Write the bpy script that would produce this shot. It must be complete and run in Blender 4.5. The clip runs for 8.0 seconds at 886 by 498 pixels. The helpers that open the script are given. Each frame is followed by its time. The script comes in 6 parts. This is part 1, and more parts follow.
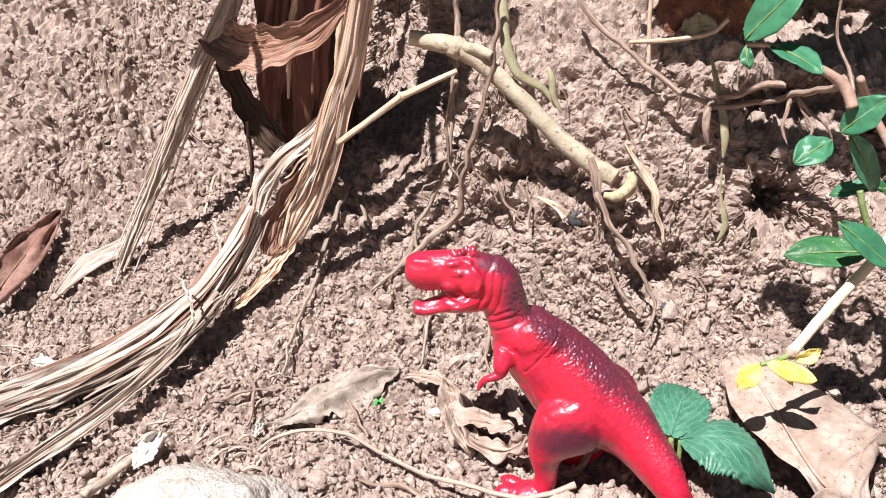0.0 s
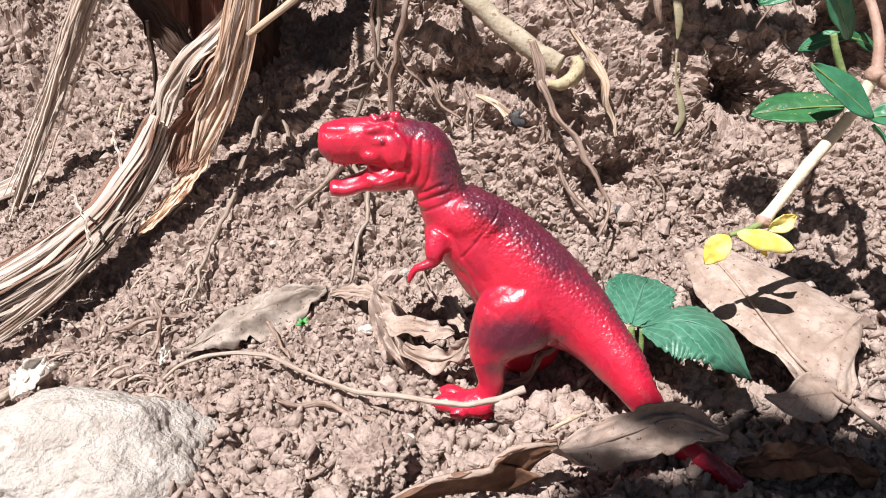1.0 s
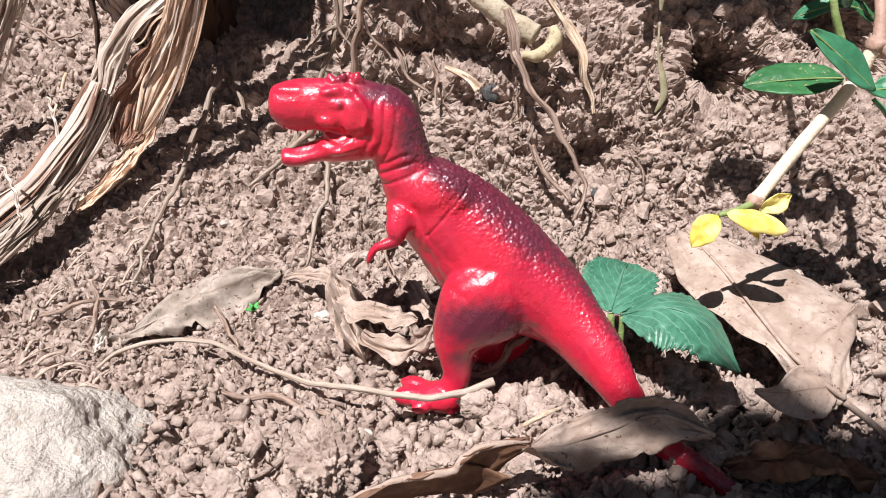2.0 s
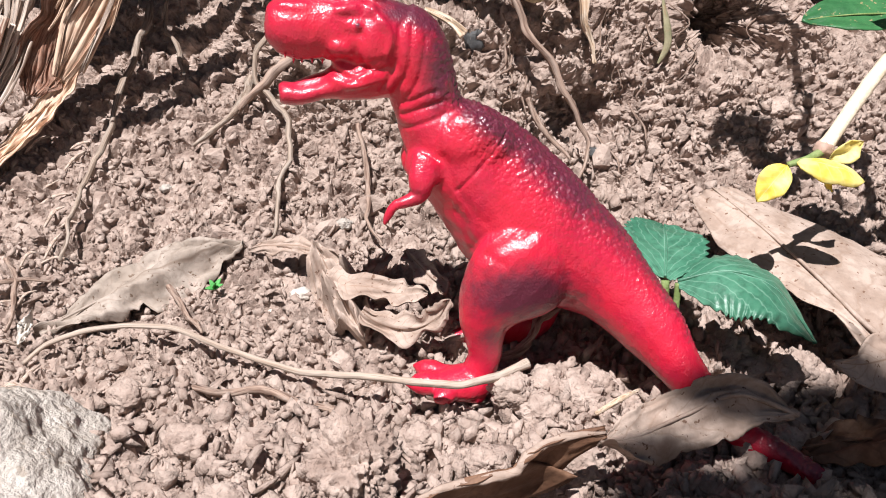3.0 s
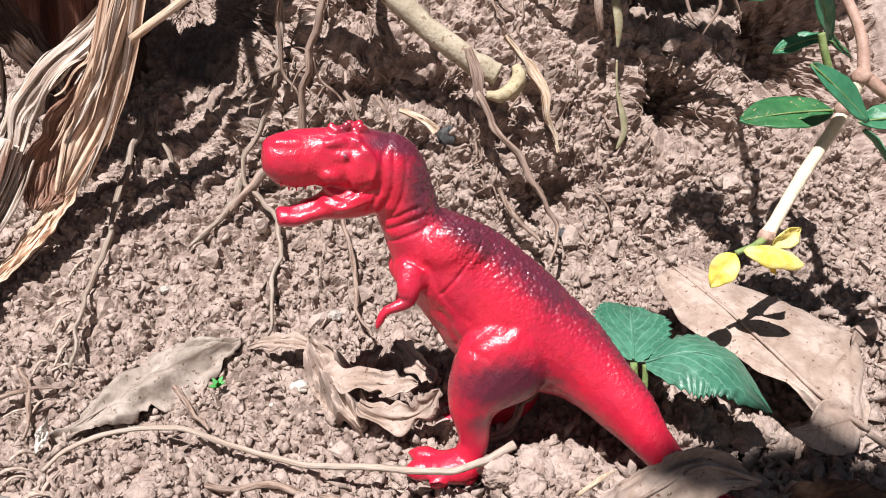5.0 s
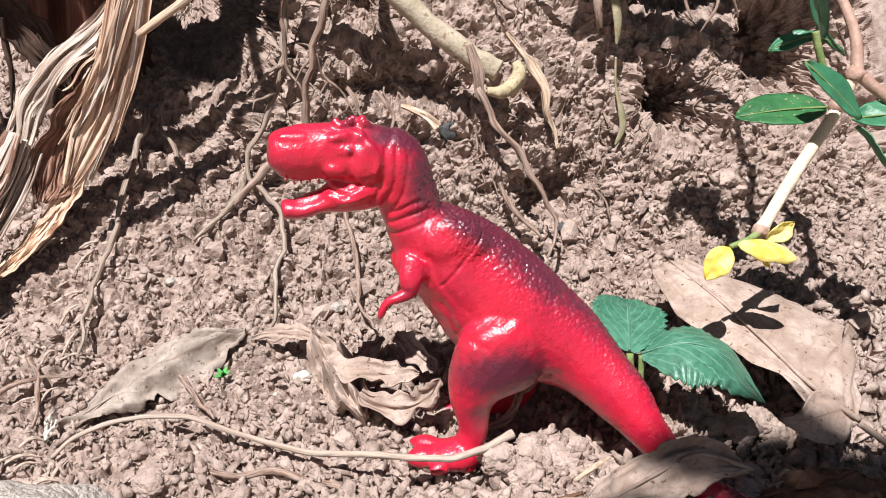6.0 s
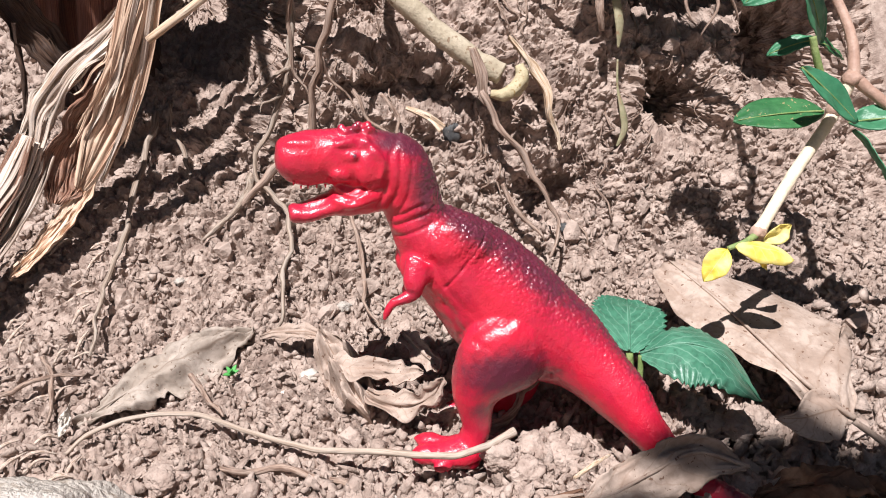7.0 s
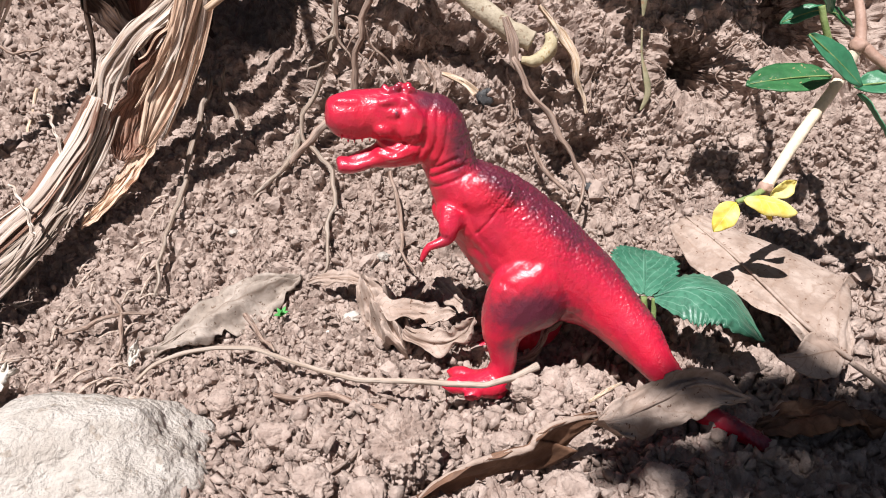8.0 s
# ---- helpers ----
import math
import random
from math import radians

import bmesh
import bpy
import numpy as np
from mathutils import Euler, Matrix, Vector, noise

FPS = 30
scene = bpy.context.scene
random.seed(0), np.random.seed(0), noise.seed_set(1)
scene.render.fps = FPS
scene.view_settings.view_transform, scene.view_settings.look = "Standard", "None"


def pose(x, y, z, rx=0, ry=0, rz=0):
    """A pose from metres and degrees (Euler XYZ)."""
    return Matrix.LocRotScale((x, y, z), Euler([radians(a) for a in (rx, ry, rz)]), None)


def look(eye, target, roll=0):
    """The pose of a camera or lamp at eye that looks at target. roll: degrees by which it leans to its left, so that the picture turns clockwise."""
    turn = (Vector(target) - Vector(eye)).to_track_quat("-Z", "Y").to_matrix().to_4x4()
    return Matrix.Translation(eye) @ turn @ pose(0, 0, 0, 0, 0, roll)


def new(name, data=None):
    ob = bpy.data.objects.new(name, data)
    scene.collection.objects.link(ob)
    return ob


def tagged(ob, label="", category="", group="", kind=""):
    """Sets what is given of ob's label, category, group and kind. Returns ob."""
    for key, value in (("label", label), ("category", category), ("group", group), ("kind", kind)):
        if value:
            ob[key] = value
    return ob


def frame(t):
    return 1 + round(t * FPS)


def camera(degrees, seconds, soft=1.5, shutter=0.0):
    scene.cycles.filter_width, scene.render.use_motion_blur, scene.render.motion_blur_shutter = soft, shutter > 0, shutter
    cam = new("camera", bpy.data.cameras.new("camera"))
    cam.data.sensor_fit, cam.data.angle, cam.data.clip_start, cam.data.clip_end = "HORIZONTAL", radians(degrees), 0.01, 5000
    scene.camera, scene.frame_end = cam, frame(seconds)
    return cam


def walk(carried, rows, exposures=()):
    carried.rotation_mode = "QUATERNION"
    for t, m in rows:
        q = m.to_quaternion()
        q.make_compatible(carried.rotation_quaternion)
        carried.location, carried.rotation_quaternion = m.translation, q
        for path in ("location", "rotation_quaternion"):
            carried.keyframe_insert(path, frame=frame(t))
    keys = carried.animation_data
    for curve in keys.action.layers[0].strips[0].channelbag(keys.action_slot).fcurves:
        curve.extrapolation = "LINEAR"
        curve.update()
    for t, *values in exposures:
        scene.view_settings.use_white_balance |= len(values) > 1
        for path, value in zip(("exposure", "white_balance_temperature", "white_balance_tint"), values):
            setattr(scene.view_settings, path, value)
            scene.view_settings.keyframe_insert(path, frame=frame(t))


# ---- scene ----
cam = camera(55.4, 8.0, soft=1.0)
METRES, EYE, TILT, LEAN, TURN = 0.26, 0.24, -20.0, 0.0, 0.0
ROWS = [
    (0.0, 0.0, 0.0, 0.0, 0.0, 0.0, 0.0),
    (0.5, 0.0313, 0.1456, -0.1444, -2.13, 0.65, 1.52),
    (1.0, 0.0441, 0.1789, -0.1843, -2.91, 0.36, 1.88),
    (1.5, 0.0462, 0.2113, -0.1835, -3.25, 0.19, 1.71),
    (2.0, 0.0542, 0.2815, -0.2051, -5.11, -0.02, 1.08),
    (2.2, 0.0168, 0.3199, -0.2088, -7.52, -0.64, 1.2),
    (3.3, -0.0875, 0.506, -0.2319, -14.14, -1.04, 2.43),
    (3.5, -0.0775, 0.5065, -0.2125, -14.45, -0.04, 3.46),
    (4.0, -0.0624, 0.518, -0.2034, -14.99, 1.33, 4.92),
    (4.5, -0.0897, 0.4668, -0.176, -15.18, 1.44, 4.95),
    (4.7, -0.1045, 0.4143, -0.1657, -14.96, 1.91, 4.99),
    (6.0, -0.1172, 0.369, -0.1749, -14.81, 1.62, 4.63),
    (6.5, -0.1207, 0.3592, -0.1771, -14.73, 1.6, 4.63),
    (7.0, -0.1196, 0.3455, -0.1663, -14.4, 1.27, 4.66),
    (7.5, -0.121, 0.3298, -0.1783, -14.09, 0.55, 4.6),
    (8.0, -0.1465, 0.2423, -0.1997, -12.15, -0.35, 4.0),
]
walk(cam, [(t, pose(0, 0, EYE, TILT, LEAN, TURN) @ pose(METRES * x, METRES * y, METRES * z, 90 + pitch, roll, yaw)) for t, x, y, z, yaw, pitch, roll in ROWS],
     exposures=[(0.0, 0.99), (0.5, 0.85), (1.0, 0.79), (3.5, 0.74), (7.5, 0.71), (8.0, 0.66)])

# ---- sky and sun ----
SUN_WAY = Vector((0.30, 0.41, -0.86)).normalized()
world = bpy.data.worlds.new("sky")
scene.world = world
world.use_nodes = True
sky = world.node_tree.nodes.new("ShaderNodeTexSky")
sky.sky_type, sky.sun_disc = "NISHITA", False
sky.sun_elevation = math.asin(-SUN_WAY.z)
sky.sun_rotation = math.atan2(-SUN_WAY.x, -SUN_WAY.y)
world.node_tree.links.new(sky.outputs[0], world.node_tree.nodes["Background"].inputs[0])
world.node_tree.nodes["Background"].inputs[1].default_value = 0.015
sun = new("sun", bpy.data.lights.new("sun", "SUN"))
sun.data.energy, sun.data.angle, sun.data.color = 5.0, radians(0.55), (0.985, 0.955, 0.955)
sun.matrix_world = look((0, 0, 3), Vector((0, 0, 3)) + SUN_WAY)


# ---- materials ----
class Nodes:
    """A short way to write a node material."""

    def __init__(self, name):
        self.mat = bpy.data.materials.new(name)
        self.mat.use_nodes = True
        self.tree = self.mat.node_tree
        self.bsdf = self.tree.nodes["Principled BSDF"]

    def add(self, kind):
        return self.tree.nodes.new(kind)

    def put(self, socket, v):
        if isinstance(v, bpy.types.NodeSocket):
            self.tree.links.new(v, socket)
        elif isinstance(v, (tuple, list)) and len(v) == 3 and len(socket.default_value) == 4:
            socket.default_value = (*v, 1)
        else:
            socket.default_value = v

    def math(self, op, a, b=0.0, c=0.0):
        n = self.add("ShaderNodeMath")
        n.operation = op
        for s, v in zip(n.inputs, (a, b, c)):
            self.put(s, v)
        return n.outputs[0]

    def mix(self, f, a, b, blend="MIX"):
        n = self.add("ShaderNodeMix")
        n.data_type, n.blend_type = "RGBA", blend
        self.put(n.inputs[0], f), self.put(n.inputs[6], a), self.put(n.inputs[7], b)
        return n.outputs[2]

    def ramp(self, v, lo, hi):
        n = self.add("ShaderNodeMapRange")
        n.interpolation_type = "SMOOTHSTEP"
        self.put(n.inputs[0], v), self.put(n.inputs[1], lo), self.put(n.inputs[2], hi)
        return n.outputs[0]

    def coords(self, which="Object", scale=(1, 1, 1)):
        c = self.add("ShaderNodeTexCoord").outputs[which]
        m = self.add("ShaderNodeMapping")
        self.put(m.inputs[0], c)
        m.inputs[3].default_value = scale
        return m.outputs[0]

    def noise(self, co, scale, detail=4.0, rough=0.6):
        n = self.add("ShaderNodeTexNoise")
        self.put(n.inputs["Vector"], co)
        n.inputs["Scale"].default_value, n.inputs["Detail"].default_value, n.inputs["Roughness"].default_value = scale, detail, rough
        return n.outputs[0]

    def cells(self, co, scale, feature="F1"):
        n = self.add("ShaderNodeTexVoronoi")
        n.feature = feature
        self.put(n.inputs["Vector"], co)
        n.inputs["Scale"].default_value = scale
        return n.outputs[0]

    def bump(self, height, distance, strength=1.0, after=None):
        n = self.add("ShaderNodeBump")
        n.inputs["Strength"].default_value, n.inputs["Distance"].default_value = strength, distance
        self.put(n.inputs["Height"], height)
        if after is not None:
            self.put(n.inputs["Normal"], after)
        return n.outputs[0]

    def done(self, color, rough, normal=None, spec=0.3):
        self.put(self.bsdf.inputs["Base Color"], color)
        self.put(self.bsdf.inputs["Roughness"], rough)
        self.bsdf.inputs["Specular IOR Level"].default_value = spec
        if normal is not None:
            self.put(self.bsdf.inputs["Normal"], normal)
        return self.mat


def soil_material(name, dark, light, island=True):
    n = Nodes(name)
    co = n.coords()
    fine, mid, wide = n.noise(co, 900, 5), n.noise(co, 160, 4), n.noise(co, 22, 3)
    col = n.mix(n.ramp(mid, 0.3, 0.7), dark, light)
    col = n.mix(n.math("MULTIPLY", n.ramp(wide, 0.5, 0.75), 0.35), col, (0.268, 0.194, 0.161))
    if island:
        geo = n.add("ShaderNodeNewGeometry").outputs["Random Per Island"]
        rnd = n.add("ShaderNodeObjectInfo").outputs["Random"]
        r = n.math("FRACT", n.math("ADD", geo, rnd))
        col = n.mix(n.math("MULTIPLY", r, 0.32), col, (0.535, 0.430, 0.376))
    col = n.mix(n.math("MULTIPLY", n.ramp(fine, 0.55, 0.8), 0.5), col, (0.13, 0.075, 0.05))
    nrm = n.bump(n.noise(co, 420, 4, 0.7), 0.0016, 0.6)
    nrm = n.bump(fine, 0.0008, 0.7, nrm)
    return n.done(col, 0.95, nrm, 0.12)


def plain_material(name, a, b, scale, rough=0.8, spec=0.25, bump=0.0004, spots=None, stretch=(1, 1, 1)):
    n = Nodes(name)
    co = n.coords(scale=stretch)
    big, small = n.noise(co, scale, 4), n.noise(co, scale * 6, 4)
    col = n.mix(n.ramp(big, 0.3, 0.7), a, b)
    col = n.mix(n.math("MULTIPLY", n.ramp(small, 0.45, 0.75), 0.35), col, tuple(0.55 * v for v in a))
    if spots:
        col = n.mix(n.ramp(n.noise(co, scale * 2.5, 2), 0.6, 0.68), col, spots)
    return n.done(col, rough, n.bump(small, bump, 0.8), spec)


def fibre_material(name, pale, brown, grey, across=52.0, rough=0.75, relief=0.0005):
    """Dry plant fibre: streaks along v of the UV map."""
    n = Nodes(name)
    co = n.coords("UV", (across, 2.2, 1))
    streak, fine = n.noise(co, 1.0, 3, 0.6), n.noise(n.coords("UV", (across * 4, 5, 1)), 1.0, 3)
    patch = n.noise(n.coords("UV", (2.5, 3.5, 1)), 1.0, 3)
    col = n.mix(n.ramp(streak, 0.38, 0.58), brown, pale)
    col = n.mix(n.math("MULTIPLY", n.ramp(patch, 0.42, 0.62), 0.7), col, grey)
    col = n.mix(n.math("MULTIPLY", n.ramp(fine, 0.52, 0.66), 0.6), col, tuple(0.5 * v for v in brown))
    nrm = n.bump(streak, relief, 0.9)
    nrm = n.bump(fine, 0.3 * relief, 0.9, nrm)
    return n.done(col, rough, nrm, 0.3)


def leaf_material(name, a, b, vein, glow=0.25, rough=0.45, count=9.0, spots=None, spec=0.4, slope=0.45, blotch=0.5, lines=0.45):
    """Leaf blade with side veins; UV: u across from 0 to 1, v along."""
    n = Nodes(name)
    uv = n.add("ShaderNodeSeparateXYZ")
    n.put(uv.inputs[0], n.coords("UV"))
    co = n.coords()
    side = n.math("ABSOLUTE", n.math("SUBTRACT", uv.outputs[0], 0.5))
    wob = n.math("MULTIPLY", n.noise(co, 160, 3), 0.13)
    along = n.math("ADD", n.math("SUBTRACT", uv.outputs[1], n.math("MULTIPLY", side, slope)), wob)
    saw = n.math("ABSOLUTE", n.math("SUBTRACT", n.math("FRACT", n.math("MULTIPLY", along, count)), 0.5))
    line = n.math("SUBTRACT", 1.0, n.ramp(saw, 0.0, 0.11))
    mid = n.math("SUBTRACT", 1.0, n.ramp(side, 0.0, 0.03))
    veins = n.math("MAXIMUM", n.math("MULTIPLY", line, lines), mid)
    net = n.cells(co, 900, "DISTANCE_TO_EDGE")
    col = n.mix(n.ramp(n.noise(co, 90, 4), 0.35, 0.65), a, b)
    col = n.mix(n.math("MULTIPLY", n.ramp(n.noise(co, 420, 4), 0.4, 0.75), blotch), col, tuple(0.5 * v for v in a))
    col = n.mix(veins, col, vein)
    if spots:
        col = n.mix(n.ramp(n.noise(co, 520, 2), 0.64, 0.70), col, spots)
    nrm = n.bump(n.math("ADD", veins, n.math("MULTIPLY", n.ramp(net, 0.0, 0.15), -0.3)), 0.0005, -0.7)
    nrm = n.bump(n.noise(co, 700, 3), 0.0003, 0.6, nrm)
    mat = n.done(col, rough, nrm, spec)
    if glow:
        tr, mx = n.add("ShaderNodeBsdfTranslucent"), n.add("ShaderNodeMixShader")
        n.put(tr.inputs[0], col), n.put(mx.inputs[0], glow)
        n.put(mx.inputs[1], n.bsdf.outputs[0]), n.put(mx.inputs[2], tr.outputs[0])
        n.put(n.tree.nodes["Material Output"].inputs[0], mx.outputs[0])
    return mat


def toy_material():
    """Red plastic with dark airbrushed paint along the back and thighs."""
    n = Nodes("painted_red_plastic")
    co = n.coords()
    at = n.add("ShaderNodeAttribute")
    at.attribute_name = "airbrush"
    spray = n.math("ADD", at.outputs["Fac"], n.math("MULTIPLY", n.math("SUBTRACT", n.noise(co, 330, 5), 0.5), 0.9))
    red = n.mix(n.ramp(n.noise(co, 70, 3), 0.35, 0.7), (0.56, 0.007, 0.034), (0.47, 0.007, 0.040))
    col = n.mix(n.math("MULTIPLY", n.ramp(spray, 0.10, 1.10), 0.92), red, (0.075, 0.014, 0.032))
    scale, grain = n.cells(co, 780), n.cells(co, 1500)
    crease = n.noise(n.coords(scale=(1.0, 1.0, 0.45)), 500, 5, 0.65)
    nrm = n.bump(crease, 0.0009, 0.38)
    rough = n.add("ShaderNodeAttribute")
    rough.attribute_name = "scaly"
    nrm = n.bump(n.math("MULTIPLY", n.math("SUBTRACT", 1.0, scale), rough.outputs["Fac"]), 0.0007, 0.55, nrm)
    nrm = n.bump(grain, 0.0003, 0.22, nrm)
    mat = n.done(col, n.math("ADD", 0.36, n.math("MULTIPLY", n.noise(co, 260, 3), 0.26)), nrm, 0.4)
    n.bsdf.inputs["Coat Weight"].default_value, n.bsdf.inputs["Coat Roughness"].default_value = 0.85, 0.21
    n.bsdf.inputs["Coat IOR"].default_value = 1.55
    n.put(n.bsdf.inputs["Coat Normal"], nrm)
    n.bsdf.inputs["Subsurface Weight"].default_value = 0.06
    n.bsdf.inputs["Subsurface Radius"].default_value = (0.004, 0.001, 0.001)
    n.bsdf.inputs["Subsurface Scale"].default_value = 0.4
    return mat


SOIL = soil_material("soil", (0.232, 0.167, 0.138), (0.452, 0.356, 0.306))
CLOD = soil_material("soil_clod", (0.262, 0.191, 0.158), (0.470, 0.371, 0.320))
TOY = toy_material()
TOOTH = plain_material("toy_tooth", (0.55, 0.47, 0.40), (0.6, 0.5, 0.42), 300, 0.4)
ROCK = plain_material("pale_rock", (0.43, 0.38, 0.335), (0.56, 0.51, 0.465), 90, 0.9, 0.15, 0.0026, (0.38, 0.325, 0.275))
FIBRE = fibre_material("dry_fibre", (0.62, 0.495, 0.41), (0.28, 0.185, 0.135), (0.66, 0.57, 0.50), 14, 0.75, 0.0003)
FIBRE_GREY = fibre_material("grey_fibre", (0.50, 0.40, 0.335), (0.25, 0.18, 0.14), (0.50, 0.44, 0.39), 8, 0.75, 0.0002)
FIBRE_PALE = fibre_material("pale_fibre", (0.74, 0.63, 0.54), (0.44, 0.32, 0.245), (0.72, 0.64, 0.58), 8, 0.75, 0.00012)
FIBRE_TAN = fibre_material("tan_fibre", (0.74, 0.54, 0.40), (0.44, 0.26, 0.175), (0.74, 0.58, 0.45), 8, 0.75, 0.00015)
FIBRE_DARK = fibre_material("dark_sheath", (0.13, 0.075, 0.05), (0.05, 0.028, 0.022), (0.10, 0.07, 0.06))
SHEATH_RED = fibre_material("red_brown_sheath", (0.33, 0.15, 0.10), (0.14, 0.05, 0.045), (0.24, 0.13, 0.11))
FIBRE_RUST = fibre_material("rusty_fibre", (0.42, 0.235, 0.165), (0.19, 0.09, 0.06), (0.38, 0.25, 0.195))
STRAW = fibre_material("straw", (0.62, 0.47, 0.34), (0.42, 0.28, 0.18), (0.66, 0.56, 0.46), 8)
STALK = fibre_material("pale_grey_stalk", (0.47, 0.38, 0.31), (0.34, 0.255, 0.20), (0.51, 0.44, 0.38), 6, 0.7)
ROOT = fibre_material("dry_root", (0.36, 0.255, 0.20), (0.16, 0.10, 0.075), (0.40, 0.31, 0.26), 8, 0.85)
ROOT_GREY = fibre_material("grey_root", (0.36, 0.28, 0.225), (0.17, 0.12, 0.09), (0.40, 0.34, 0.29), 8, 0.9)
BRANCH = plain_material("branch_bark", (0.36, 0.30, 0.215), (0.49, 0.42, 0.32), 120, 0.75, 0.25, 0.0006, (0.25, 0.18, 0.12))
CUT = plain_material("yellow_green_cut", (0.38, 0.31, 0.19), (0.50, 0.43, 0.28), 260, 0.6, 0.3, 0.0004, (0.30, 0.2, 0.08))
GREEN = leaf_material("green_leaf", (0.050, 0.180, 0.110), (0.085, 0.25, 0.16), (0.30, 0.50, 0.39), 0.15, 0.40, 6, None, 0.45, 1.2, 0.6, 0.32)
GREEN_DARK = leaf_material("glossy_dark_leaf", (0.03, 0.125, 0.045), (0.05, 0.18, 0.065), (0.08, 0.21, 0.09), 0.15, 0.4, 7, (0.30, 0.26, 0.13), 0.4, 0.45, 0.4, 0.12)
GREEN_SMOOTH = leaf_material("smooth_green_leaf", (0.045, 0.19, 0.095), (0.07, 0.25, 0.13), (0.25, 0.43, 0.28), 0.2, 0.4, 6, None, 0.45, 0.45, 0.15, 0.05)
YELLOW = leaf_material("yellow_leaflet", (0.86, 0.68, 0.10), (0.92, 0.84, 0.38), (0.88, 0.76, 0.30), 0.3, 0.5, 6, None, 0.3, 0.4, 0.1)
DEAD = leaf_material("dead_leaf", (0.35, 0.258, 0.208), (0.49, 0.385, 0.325), (0.28, 0.19, 0.14), 0.08, 0.7, 7, (0.17, 0.10, 0.07), 0.25, 0.5, 0.35)
DEAD_GREY = leaf_material("grey_dead_leaf", (0.33, 0.27, 0.225), (0.44, 0.37, 0.32), (0.26, 0.20, 0.16), 0.08, 0.75, 8, (0.16, 0.11, 0.08), 0.2, 0.5, 0.45)
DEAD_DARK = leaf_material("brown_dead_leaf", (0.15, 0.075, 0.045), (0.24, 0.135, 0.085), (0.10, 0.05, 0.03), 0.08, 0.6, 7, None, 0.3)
RED_DEAD = leaf_material("red_dead_leaf", (0.25, 0.13, 0.10), (0.32, 0.19, 0.15), (0.20, 0.07, 0.05), 0.08, 0.6, 6, None, 0.3)
GREEN_STEM = plain_material("green_stem", (0.15, 0.22, 0.07), (0.26, 0.32, 0.13), 200, 0.5)
SHOOT = plain_material("pale_shoot", (0.25, 0.24, 0.14), (0.36, 0.32, 0.21), 150, 0.5, 0.3, 0.0003, (0.30, 0.20, 0.12))
PINK_STEM = plain_material("pink_stem", (0.34, 0.21, 0.16), (0.44, 0.30, 0.24), 140, 0.5)
PALE_STEM = plain_material("pale_stalk", (0.70, 0.58, 0.42), (0.78, 0.68, 0.54), 120, 0.5)
WHITE = plain_material("white_scrap", (0.56, 0.50, 0.44), (0.66, 0.61, 0.55), 200, 0.7)
CHAR = plain_material("charcoal", (0.055, 0.055, 0.058), (0.10, 0.10, 0.10), 300, 0.6)
STUMP = plain_material("rotten_stem", (0.16, 0.06, 0.04), (0.26, 0.12, 0.075), 60, 0.8, 0.3, 0.002, (0.38, 0.20, 0.07))
SPROUT = plain_material("bright_sprout", (0.07, 0.30, 0.07), (0.10, 0.38, 0.10), 200, 0.5)


# ---- helpers for building ----
def thing(name, at, label, category, group="", kind=""):
    ob = new(name)
    ob.empty_display_size = 0.01
    ob.location = at
    return tagged(ob, label, category, group, kind)


def mesh_object(name, bm, material, smooth=True):
    me = bpy.data.meshes.new(name)
    bm.to_mesh(me)
    bm.free()
    me.materials.append(material)
    if smooth:
        me.polygons.foreach_set("use_smooth", [True] * len(me.polygons))
    return new(name, me)


def part(name, bm, material, parent, label="", smooth=True):
    ob = mesh_object(name, bm, material, smooth)
    ob.parent = parent
    base = parent.location if parent.type == "EMPTY" else Vector((0, 0, 0))
    ob.matrix_parent_inverse = Matrix.Translation(-base)
    return tagged(ob, label)


def resample(pts, n):
    """n points on a smooth curve through pts."""
    p = np.array(pts, float)
    u = np.linspace(0, len(p) - 1, n)
    i = np.clip(u.astype(int), 0, len(p) - 2)
    f = (u - i)[:, None]
    p0, p1, p2, p3 = p[np.maximum(i - 1, 0)], p[i], p[i + 1], p[np.minimum(i + 2, len(p) - 1)]
    return 0.5 * (2 * p1 + (p2 - p0) * f + (2 * p0 - 5 * p1 + 4 * p2 - p3) * f ** 2 + (3 * p1 - p0 - 3 * p2 + p3) * f ** 3)


